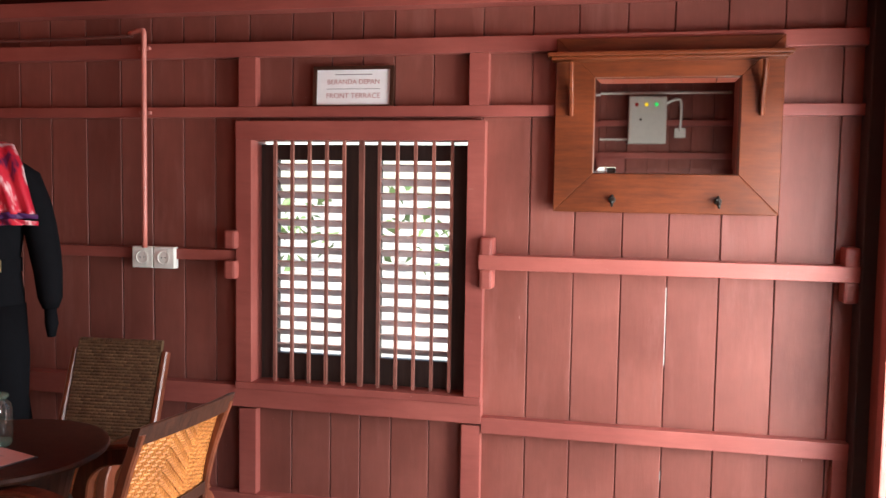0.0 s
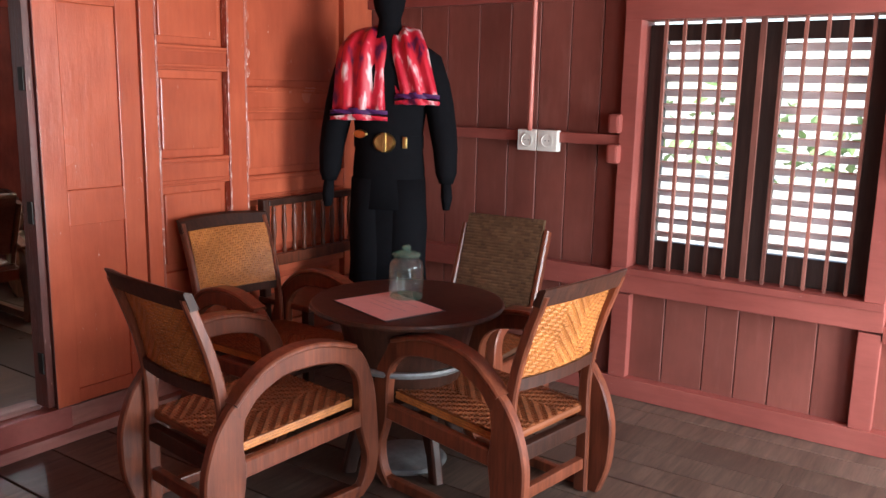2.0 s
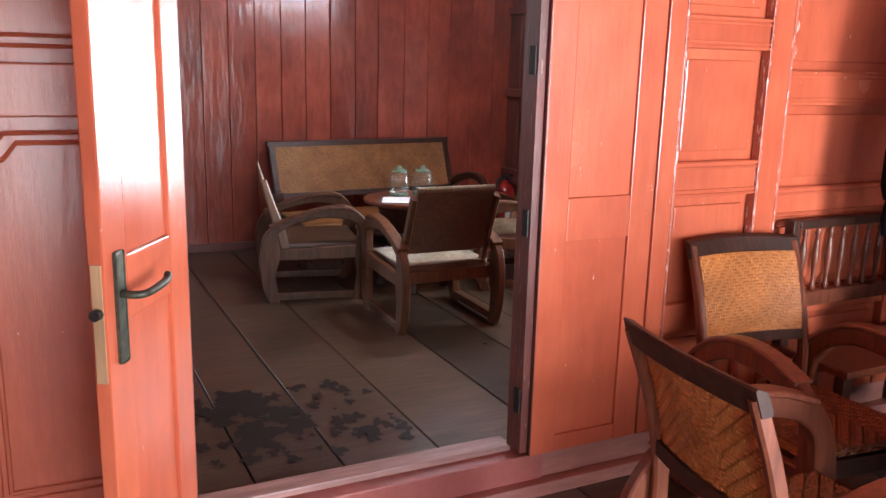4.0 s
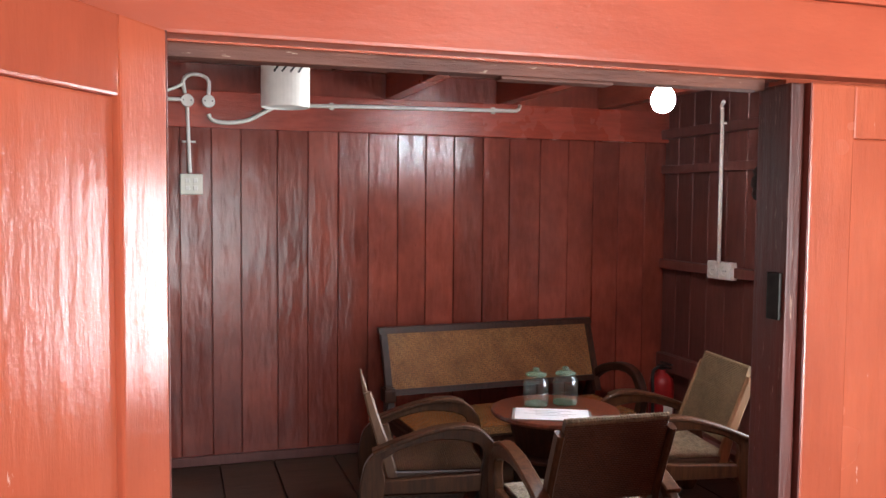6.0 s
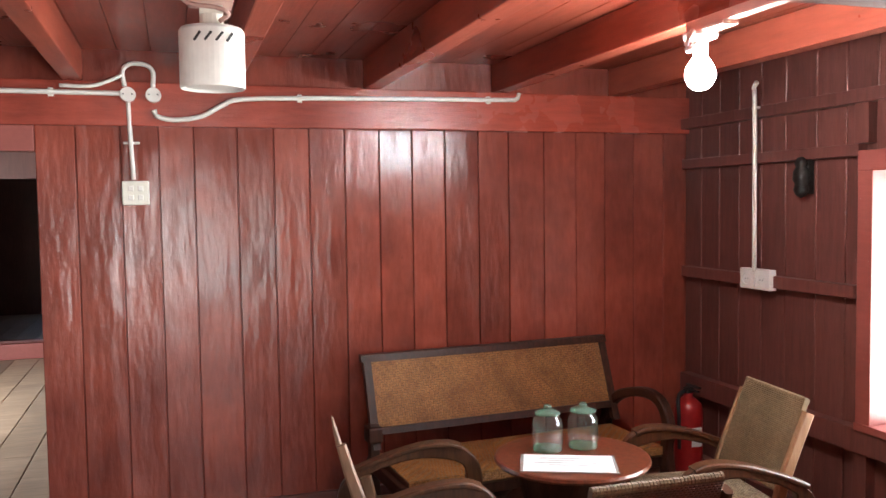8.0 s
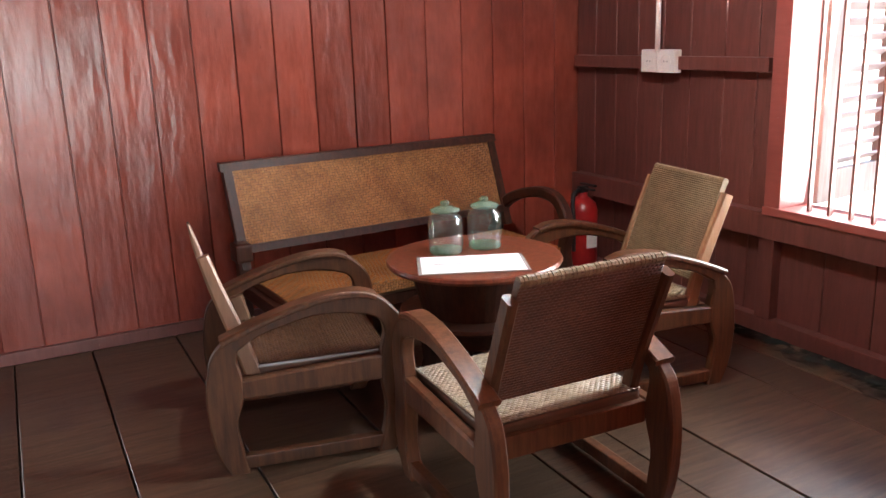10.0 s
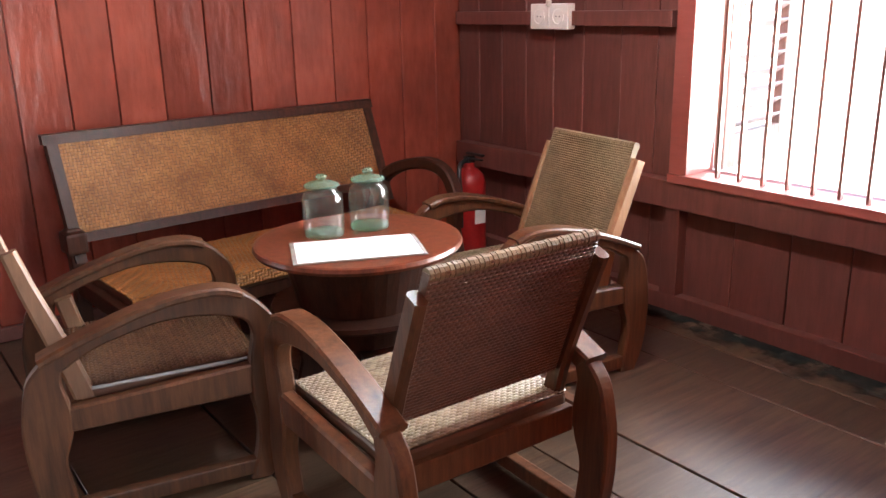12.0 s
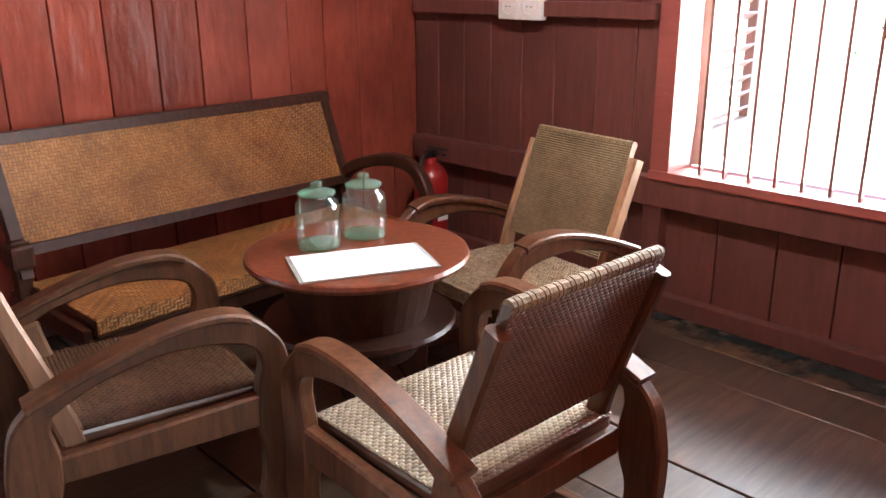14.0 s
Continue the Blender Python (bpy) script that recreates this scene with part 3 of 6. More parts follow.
for x in (-1.9, -0.655, 0.865):
    for dz in (0.06, -0.06):
        ob = part("rail_bracket", boxes((x - 0.03, x + 0.03, YW - 0.1, YW + 0.002, 1.28 + dz - 0.045 + (0.012 if dz > 0 else -0.012), 1.28 + dz + 0.045 + (0.012 if dz > 0 else -0.012)), bevel=0.014), RED_RAIL)
        tagged(ob, "small red carved wooden bracket holding the rail", "bracket", "rail brackets")

# panelled wall with the double door
DOOR = (0.474, 1.645, 0.0, 1.915)
wall_panel = setting("wall_panelled", wall_mesh("x", XP - 0.062, XP - 0.012, S_Y - 0.1, YW + 0.02, -0.1, 2.9, [DOOR]), ORANGE, "orange-red panelled timber wall with carved panels", "wall")


def stiles(specs, mat, parent, name, depth=0.042, label=""):
    for y0, y1, z0, z1 in specs:
        part(name, boxes((XP - 0.012, XP - 0.012 + depth, y0, y1, z0, z1), bevel=0.005), mat, parent, label)


stiles([(2.135, 2.215, 0.14, 1.915), (2.615, 2.725, 0.14, 2.02), (3.45, 3.69, 0.14, 2.02), (0.40, 0.468, 0.14, 1.915), (-0.16, -0.02, 0.14, 2.02)], ORANGE, wall_panel, "stile")
for y0, y1 in ((2.215, 2.615), (2.725, 3.45)):
    zr = ((0.14, 0.24), (0.52, 0.63), (1.03, 1.16), (1.555, 1.67)) if y0 < 2.5 else ((0.14, 0.24), (0.52, 0.63), (0.92, 1.046), (1.36, 1.49), (1.99, 2.02))
    stiles([(y0, y1, a, b) for a, b in zr], ORANGE, wall_panel, "rail", 0.036)
    # two fine beads along both edges of every rail
    for a, b in zr[2:4]:
        for z in (a + 0.008, a + 0.024, b - 0.024, b - 0.008):
            part("bead", boxes((XP + 0.02, XP + 0.031, y0, y1, z - 0.005, z + 0.005), bevel=0.003), ORANGE, wall_panel)
    # raised fields with moulded margins
    zs = [0.24, 0.52, 0.63, 1.03, 1.16, 1.555, 1.67, 2.02] if y0 < 2.5 else [0.24, 0.52, 0.63, 0.92, 1.046, 1.36, 1.49, 1.99]
    for a, b in zip(zs[::2], zs[1::2]):
        part("panel_field", boxes((XP - 0.014, XP + 0.002, y0 + 0.035, y1 - 0.035, a + 0.035, b - 0.035), bevel=0.007), ORANGE, wall_panel)
for y in (2.213, 2.617, 2.727):
    part("bead", boxes((XP - 0.004, XP + 0.034, y - 0.006, y + 0.006, 0.2, 1.9), bevel=0.004), WORN_EDGE, wall_panel, "bead with rubbed pale paint")
# scalloped edge of the carved panel and two faint rosettes
for k in range(5):
    bm = bmesh.new()
    cyl(bm, (XP - 0.014, 2.745, 1.56 + 0.09 * k), (XP + 0.006, 2.745, 1.56 + 0.09 * k), 0.04, 0.032, 20)
    part("scallop", bm, WORN_EDGE, wall_panel)
for yy in (2.93, 3.22):
    bm = bmesh.new()
    for k in range(10):
        a = 2 * math.pi * k / 10
        cyl(bm, (XP - 0.006, yy + 0.05 * math.cos(a), 1.75 + 0.05 * math.sin(a)), (XP + 0.0015, yy + 0.05 * math.cos(a), 1.75 + 0.05 * math.sin(a)), 0.022, 0.014, 10)
    cyl(bm, (XP - 0.006, yy, 1.75), (XP + 0.002, yy, 1.75), 0.02, 0.012, 12)
    part("rosette", bm, ORANGE, wall_panel)
# pink-lit panels beside the open leaf
stiles([(-0.02, 0.455, 1.33, 1.46), (-0.02, 0.455, 0.14, 0.26), (-0.9, -0.16, 0.14, 0.26), (-0.9, -0.16, 1.33, 1.46), (-0.95, -0.9, 0.14, 2.02)], ORANGE, wall_panel, "rail", 0.036)


def moulding(y0, y1, z0, z1, shoulder=0.07, r=0.007, inset=0.0):
    """A raised bead round a panel whose upper corners step in with a curve."""
    y0, y1, z0, z1 = y0 + inset, y1 - inset, z0 + inset, z1 - inset
    s_ = shoulder
    pts = [(y0, z0), (y1, z0), (y1, z1 - s_)]
    pts += [(y1 - s_ * (1 - math.cos(a)), z1 - s_ + s_ * math.sin(a) * 0.55) for a in (0.4, 0.8, 1.2)]
    pts += [(y1 - s_, z1), (y0 + s_, z1)]
    pts += [(y0 + s_ * (1 - math.cos(a)), z1 - s_ + s_ * math.sin(a) * 0.55) for a in (1.2, 0.8, 0.4)]
    pts += [(y0, z1 - s_), (y0, z0)]
    bm = bmesh.new()
    tube(bm, [(XP - 0.008, a, b) for a, b in pts], r, 6, 1, rounded=False)
    return bm


for y0, y1 in ((0.0, 0.44), (-0.88, -0.18)):
    for ins in (0.03, 0.055):
        part("moulding", moulding(y0, y1, 0.28, 1.32, 0.08, 0.007, ins), ORANGE, wall_panel)
        part("moulding", moulding(y0, y1, 1.47, 2.0, 0.08, 0.007, ins), ORANGE, wall_panel)
    bm = bmesh.new()
    for k in range(7):
        a = math.pi * k / 6
        tube(bm, [(XP - 0.006, (y0 + y1) / 2 + 0.05 * math.cos(a), 1.68 + 0.05 * math.sin(a)), (XP, (y0 + y1) / 2 + 0.1 * math.cos(a + 0.3), 1.68 + 0.1 * math.sin(a + 0.3)), (XP - 0.006, (y0 + y1) / 2 + 0.13 * math.cos(a + 0.1), 1.68 + 0.13 * math.sin(a + 0.1))], 0.012, 6, 4)
    part("carving", bm, ORANGE, wall_panel, "carved leaf scroll")

# lintel, rough strip under it, jambs, sill
setting("trim_lintel", boxes((XP - 0.012, XP + 0.035, 2.205, 3.69, 2.022, 2.19), (XP - 0.012, XP + 0.03, 0.0, 2.205, 2.062, 2.19), bevel=0.006), ORANGE_H, "orange-red painted beam over the panels", "beam")
setting("trim_door_head", boxes((XP - 0.062, XP + 0.036, 0.2, 2.2, 1.918, 2.058), bevel=0.006), ORANGE_H, "orange-red painted lintel with chipped lower edge", "lintel")
setting("trim_head_strip", boxes((XP - 0.061, XP - 0.022, 0.476, 1.605, 1.893, 1.916), (XP - 0.06, XP - 0.026, 1.06, 1.28, 1.887, 1.894), bevel=0.004), RAWSTRIP, "stripped and splintered wood strip under the lintel", "trim")
setting("trim_jamb_r", boxes((XP - 0.04, XP + 0.05, 1.606, 1.636, 0.17, 1.90), (XP - 0.062, XP - 0.04, 1.622, 1.644, 0.17, 1.90), bevel=0.004), JAMB, "dark worn door jamb with flaking paint", "jamb")
setting("trim_jamb_l", boxes((XP - 0.085, XP + 0.13, 0.459, 0.479, 0.17, 1.90), bevel=0.005), JAMB, "dark worn door jamb with flaking paint", "jamb")
for z in (0.36, 0.98, 1.5):
    tagged(part("hinge", boxes((XP + 0.005, XP + 0.04, 1.600, 1.609, z - 0.045, z + 0.045), bevel=0.003), IRON), "black iron butt hinge on the jamb", "hinge", "door hinges")
setting("trim_sill", boxes((XP - 0.12, XP + 0.03, 0.44, 1.72, 0.03, 0.145), bevel=0.006), RED_RAIL, "worn red threshold beam of the doorway", "threshold")
setting("trim_sill_upper", boxes((XP - 0.11, XP - 0.03, 0.474, 1.62, 0.145, 0.17), bevel=0.005), wood("worn_threshold_wood", (0.45, 0.24, 0.2), (0.2, 0.1, 0.08), (0.35, 0.5), (10, 1.0, 10)), "rubbed bare upper strip of the threshold", "threshold")
setting("baseboard_panelled", boxes((XP - 0.01, XP + 0.07, S_Y, YW - 0.06, 0.0, 0.05), (XP - 0.01, XP + 0.025, 1.72, YW - 0.06, 0.05, 0.14), (XP - 0.01, XP + 0.025, S_Y, 0.44, 0.05, 0.14), bevel=0.005), paint("scuffed_base_paint", (0.40, 0.17, 0.13), (0.26, 0.09, 0.07), (0.4, 0.6), (4, 0.6, 4), 0.4, 0.6, (0.5, 0.34, 0.28)), "scuffed two-step baseboard", "baseboard")


def door_leaf(name, label, m, w, s_, handle):
    """A panelled leaf hinged at the origin of m; it reaches s_ * w along y, its face towards +x."""
    th = thing(name, label, "door", m, kind="structure")
    h0, h1 = 0.16, 1.90
    Y = lambda a: sorted((s_ * a[0], s_ * a[1]))
    st = 0.1

    def bx(a, b, z0, z1, x0=-0.018, x1=0.018, bev=0.004):
        p, q = Y((a, b))
        return boxes((x0, x1, p, q, z0, z1), bevel=bev)
    part("stile", bx(0, st, h0, h1), ORANGE, th)
    part("stile", bx(w - st, w, h0, h1), ORANGE, th)
    for a, b in ((h0, h0 + 0.06), (0.915, 1.06), (h1 - 0.1, h1)):
        part("rail", bx(st, w - st, a, b, -0.017, 0.017), ORANGE, th)
    part("panel", bx(st, w - st, h0 + 0.06, 0.915, -0.01, 0.008), ORANGE, th)
    part("panel", bx(st, w - st, 1.06, h1 - 0.1, -0.01, 0.008), ORANGE, th)
    part("hinge_edge", bx(-0.003, 0.0005, h0, h1, -0.0178, 0.0178, 0.001), JAMB, th, "dark worn hinge edge")
    if handle:
        hp = part("lock_plate", bx(w - 0.075, w - 0.035, 0.83, 1.08, 0.018, 0.024, 0.008), VERDIGRIS, th, "tarnished brass lock plate")
        bm = bmesh.new()
        y = s_ * (w - 0.055)
        tube(bm, [(0.02, y, 0.985), (0.06, y, 0.985), (0.075, y - s_ * 0.03, 0.985), (0.075, y - s_ * 0.11, 0.99), (0.07, y - s_ * 0.13, 1.0)], 0.009, 8, 4)
        part("lever", bm, VERDIGRIS, th, "tarnished lever handle", smooth=True)
        part("lock_edge", bx(w - 0.004, w + 0.003, 0.8, 1.06, -0.012, 0.012, 0.001), PALEWOOD, th, "bare wood round the lock")
        bm = bmesh.new()
        cyl(bm, (0.0, s_ * w, 0.955), (0.0, s_ * (w + 0.02), 0.955), 0.012)
        part("bolt", bm, IRON, th)
    return th


door_leaf("door_1", "orange-red panelled door leaf folded flat against the wall", pose(XP + 0.045, 1.642, 0), 0.455, 1, False)
door_leaf("door_2", "glossy orange-red door leaf standing open with tarnished handle", pose(XP + 0.14, 0.494, 0, 0, 0, 57.5), 0.42, -1, True)

# terrace: wall opposite, side wall with the wide entrance, ceiling, floor
wall_south = setting("wall_opposite", wall_mesh("y", S_Y - 0.12, S_Y - 0.022, XP - 0.1, E_X + 0.1, -0.1, 2.9, [(-1.18, -0.14, 0.7, 1.86)]), RED_A, "faded red plank wall with the electrical cabinet", "wall")
SF = pose(0, S_Y, 0, 0, 0, 180)
planks(wall_south, RED_A, SF, [-0.95 + 0.2 * k for k in range(23)], 0.0, 2.8, around((0.14, 1.18, 0.7, 1.86)))
window_opp = louvred_window("window_3", "red framed barred window with closed louvred shutters opposite the mirror", (0.14, 1.18, 0.7, 1.86), RED_RAIL, True, shutter_mat)
window_opp.matrix_basis = pose(0, S_Y + YW, 0, 0, 0, 180)
for z in (1.94, 2.25):
    tagged(part("trim_rail_opposite", boxes((XP, E_X, S_Y - 0.004, S_Y + 0.045, z, z + 0.055), bevel=0.004), RED_RAIL), "red painted horizontal wall rail", "rail", kind="structure")
setting("wall_side", wall_mesh("x", E_X, E_X + 0.12, S_Y - 0.1, YW + 0.07, -0.1, 2.9, [(-0.45, 1.8, 0.1, 1.95), (2.15, 3.3, 0.1, 2.25)]), RED_A, "dark red timber side wall with the wide terrace entrance", "wall")
setting("trim_entrance", boxes((E_X - 0.03, E_X + 0.15, -0.53, -0.45, 0.0, 2.03), (E_X - 0.03, E_X + 0.15, 3.3, 3.38, 0.0, 2.33), (E_X - 0.03, E_X + 0.15, 2.07, 2.15, 0.0, 2.33), (E_X - 0.03, E_X + 0.15, 1.8, 1.88, 0.0, 2.03), (E_X - 0.03, E_X + 0.15, -0.45, 1.8, 1.95, 2.03), (E_X - 0.03, E_X + 0.15, 2.15, 3.3, 2.25, 2.33), bevel=0.006), RED_RAIL, "red painted frame of the open entrance", "door frame")


def ceiling(name, label, x0, x1, y0, y1, z0, z1, along_x, mat, step=0.16):
    """Ceiling boards in one mesh; z0 at y0, z1 at y1."""
    bm = bmesh.new()
    u0, u1 = (y0, y1) if along_x else (x0, x1)
    n = int((u1 - u0) / step)
    for k in range(n):
        a, b = u0 + (u1 - u0) * k / n + 0.0015, u0 + (u1 - u0) * (k + 1) / n - 0.0015
        n0 = len(bm.verts)
        if along_x:
            box(bm, x0, x1, a, b, 0, 0.02, 0.002)
        else:
            box(bm, a, b, y0, y1, 0, 0.02, 0.002)
        bm.verts.ensure_lookup_table()
        for v in bm.verts[n0:]:
            v.co.z += z0 + (z1 - z0) * (v.co.y - y0) / (y1 - y0)
    box(bm, x0, x1, y0, y1, max(z0, z1) + 0.03, max(z0, z1) + 0.05)
    return setting(name, bm, mat, label, "ceiling")


ceiling("ceiling", "red-brown boarded ceiling rising from the window wall", XP - 0.1, E_X + 0.12, S_Y - 0.1, YW + 0.05, 2.74, 2.52, False, CEIL, 0.2)
ceiling("ceiling_room", "glossy red boarded ceiling over heavy joists", XB - 0.1, XP - 0.06, -1.6, YW + 0.05, 2.44, 2.44, True, CEIL, 0.15)
for k, y in enumerate((-0.42, 0.30, 1.02, 1.74, 2.46, 3.18)):
    setting("joist_%d" % (k + 1), boxes((XB, XP - 0.063, y, y + 0.085, 2.285, 2.438), bevel=0.006), CEIL, "glossy red painted ceiling joist", "joist")


def floorboards(name, label, x0, x1, edges, top, mat, joints):
    base = setting(name, boxes((x0, x1, edges[0], edges[-1], top - 0.12, top - 0.03)), ROOFING, label, "floor")
    for k, (a, b) in enumerate(zip(edges, edges[1:])):
        xs = [x0, *joints[k % len(joints)], x1]
        for p, q in zip(xs, xs[1:]):
            m = Matrix(((0, 0, 1, p + 0.001), (1, 0, 0, (a + b) / 2), (0, -1, 0, top - rng.uniform(0, 0.0025)), (0, 0, 0, 1)))
            board("floorboard", base, mat, (b - a - 0.007, 0.03, q - p - 0.002), m, 0.002)
    return base


FA_E = [-0.95, -0.6, -0.25, 0.1, 0.45, 0.78, 1.1, 1.35, 1.6, 1.85, 2.1, 2.33, 2.56, 2.78, 2.96, 3.14, 3.34, 3.53, 3.70]
floorboards("floor_terrace", "dark worn timber floorboards of the terrace", XP, E_X, FA_E, 0.0, FLOOR_A, [(-1.6,), (-2.7, -0.3), (-0.9,), (-2.1,)])
FB_E = [-1.5, -1.05, -0.6, -0.2, 0.12, 0.42, 0.75, 1.06, 1.42, 1.85, 2.21, 2.50, 2.74, 3.26, 3.48, 3.70]
floorboards("floor_room", "wide grey-brown worn floorboards with dark water stains", XB, XP - 0.12, FB_E, FB, FLOOR_B, [(-5.6,), (), (-4.4,), ()])

# room: back wall with an opening, wall plate beam, skirting
OPN = (-0.75, 0.165, FB, 1.955)
wall_back = setting("wall_back", wall_mesh("x", XB - 0.07, XB - 0.022, -1.6, YW + 0.02, -0.1, 2.9, [OPN]), GLOSS_RED, "glossy dark red plank wall of the room", "wall")
BF = Matrix(((0, -1, 0, XB), (1, 0, 0, 0), (0, 0, 1, 0), (0, 0, 0, 1)))
edges_w = [0.165, 0.34, 0.54, 0.715, 0.88, 1.09, 1.27, 1.45, 1.635, 1.82, 2.0, 2.185, 2.38, 2.56, 2.775, 2.975, 3.16, 3.35, 3.55, 3.70]
planks(wall_back, GLOSS_RED, BF, edges_w, FB, 2.08, gap=0.004, twist=0.7)
planks(wall_back, GLOSS_RED, BF, [-1.6, -1.4, -1.2, -0.98, -0.75], FB, 2.08)
setting("trim_beam_back", boxes((XB - 0.02, XB + 0.045, -1.6, 3.70, 2.075, 2.285), bevel=0.006), paint("glossy_red_beam_paint", (0.36, 0.062, 0.036), (0.22, 0.04, 0.026), (0.15, 0.35), (4, 0.6, 4), 0.5, 0.6, (0.1, 0.03, 0.025)), "glossy dark red wall beam with scuffed paint", "beam")
setting("trim_frieze_back", boxes((XB - 0.02, XB + 0.004, -1.6, 3.70, 2.285, 2.44)), GLOSS_RED, "dull red boards between the joists", "wall")
setting("trim_opening_head", boxes((XB - 0.07, XB + 0.02, -0.8, 0.165, 1.955, 2.075), bevel=0.004), RED_RAIL, "red painted lintel of the inner opening", "lintel")
setting("baseboard_back", boxes((XB - 0.02, XB + 0.02, 0.165, 3.70, FB, FB + 0.055), bevel=0.004), DARK_RED, "dark red skirting", "baseboard")
setting("wall_room_south", boxes((XB - 0.1, XP - 0.062, -1.6, -1.5, -0.1, 2.9)), DARK_RED, "dark red plank wall closing the room", "wall")
# hall behind the back wall
FLOOR_C = wood("pale_worn_hall_floorboard", (0.4, 0.29, 0.2), (0.22, 0.15, 0.1), (0.35, 0.6), (1.2, 14, 14), 0.3, 0.2)
floorboards("floor_hall", "pale worn floorboards of the hall beyond", -16.5, XB - 0.005, [-3.0 + 0.24 * k for k in range(26)], FB - 0.004, FLOOR_C, [(-9.4,), (-11.0,), (-8.6, -13.0)])
setting("trim_hall_sill", boxes((-12.52, -12.38, -1.5, 0.2, FB, FB + 0.16), bevel=0.006), RED_RAIL, "red painted threshold of the far doorway", "threshold")
setting("wall_hall_end", wall_mesh("x", -12.6, -12.5, -3.0, 3.0, -0.1, 2.9, [(-1.5, -0.1, 0.3, 2.0)]), DARK_RED, "dark red wall at the hall's end with a doorway", "wall")
setting("wall_hall_side", wall_mesh("y", -3.1, -3.0, -16.5, XB, -0.1, 2.9, [(-10.2, -9.0, 0.8, 2.2)]), DARK_RED, "dark red side wall of the hall with a window opening", "wall")
setting("wall_hall_inner", boxes((-16.5, XB - 0.07, 3.0, 3.1, -0.1, 2.9)), DARK_RED, "dark red inner wall of the hall", "wall")
setting("wall_far", wall_mesh("x", -16.6, -16.5, -3.0, 3.1, -0.1, 2.9, [(-0.9, -0.62, 0.5, 1.9)]), DARK_RED, "dark wall of the far room with a bright slit window", "wall")
setting("ceiling_hall", boxes((-16.6, XB - 0.07, -3.1, 3.1, 2.6, 2.7)), ROOFING, "dark boarded hall ceiling", "ceiling")

# ---- things: chairs ----


def chair_terrace(name, label, m, group):
    """Armchair with looped sawn sides, a framed woven back and a woven seat; it faces +y."""
    th = thing(name, label, "armchair", m, group)
    for sx in (-1, 1):
        x0, x1 = sorted((sx * 0.242, sx * 0.285))
        top = [(0.425, 0.42), (0.385, 0.525), (0.325, 0.588), (0.2, 0.624), (0.07, 0.63), (-0.046, 0.604), (-0.13, 0.55), (-0.2, 0.485)]
        outer = [(0.375, 0.0), (0.432, 0.06), (0.45, 0.17), (0.442, 0.30)] + top
        inner = [(0.33, 0.0), (0.375, 0.06), (0.392, 0.15), (0.36, 0.26), (0.352, 0.40), (0.335, 0.475), (0.278, 0.527), (0.18, 0.552), (0.08, 0.556), (0.0, 0.546), (-0.09, 0.50), (-0.14, 0.44)]
        bm = bmesh.new()
        ribbon_yz(bm, outer, inner, x0, x1)
        part("arm_loop", bm, REDWOOD, th)
        bm = bmesh.new()
        ribbon_yz(bm, *arm_cap([(0.33, 0.594), (0.2, 0.632), (0.07, 0.639), (-0.05, 0.612), (-0.135, 0.556), (-0.185, 0.508)]), x0 - 0.012, x1 + 0.012)
        part("arm_rest", bm, REDWOOD, th)
        bm = bmesh.new()
        ribbon_yz(bm, [(-0.198, 0.488), (-0.25, 0.41), (-0.287, 0.30), (-0.292, 0.2), (-0.28, 0.1), (-0.245, 0.0)], [(-0.138, 0.442), (-0.146, 0.36), (-0.135, 0.27), (-0.148, 0.16), (-0.15, 0.08), (-0.175, 0.0)], x0 + 0.001, x1 - 0.001)
        part("rear_leg", bm, REDWOOD, th)
        bm = bmesh.new()
        ribbon_yz(bm, [(-0.16, 0.303), (0.1, 0.317), (0.375, 0.332)], [(-0.16, 0.24), (0.1, 0.254), (0.375, 0.268)], x0 + 0.004, x1 - 0.004)
        part("side_rail", bm, REDWOOD, th)
        part("side_stretcher", boxes((x0 + 0.006, x1 - 0.006, -0.2, 0.36, 0.0, 0.038), bevel=0.005), REDWOOD, th)
        # back post, kinked at the seat
        q = (0.214, 0.240) if sx > 0 else (-0.240, -0.214)
        bm = bmesh.new()
        sweep_yz(bm, smooth_line([(-0.185, 0.0, 0), (-0.185, 0.2, 0), (-0.182, 0.42, 0), (-0.2, 0.56, 0), (-0.24, 0.70, 0), (-0.303, 0.86, 0)], 5), q[0], q[1], [0.055, 0.05, 0.045, 0.042, 0.04, 0.036])
        part("back_post", bm, REDWOOD, th)
    # curved top rail
    bm = bmesh.new()
    n = 14
    prev = None
    for k in range(n + 1):
        x = -0.244 + 0.488 * k / n
        bow = -0.035 * (1 - (x / 0.244) ** 2)
        c = Vector((x, -0.303 + bow, 0.862 + 0.01 * math.cos(x / 0.244 * 1.5)))
        q = [bm.verts.new(c + Vector(d)) for d in ((0, -0.017, 0.016), (0, -0.012, 0.02), (0, 0.012, 0.012), (0, 0.034, -0.036), (0, 0.03, -0.042), (0, 0.006, -0.044))]
        if prev:
            for a in range(6):
                bm.faces.new((prev[a], prev[(a + 1) % 6], q[(a + 1) % 6], q[a]))
        else:
            bm.faces.new(q)
        prev = q
    bm.faces.new(prev[::-1])
    bmesh.ops.recalc_face_normals(bm, faces=bm.faces[:])
    part("top_rail", bm, DARKWOOD, th)
    bm = bmesh.new()
    prev = None
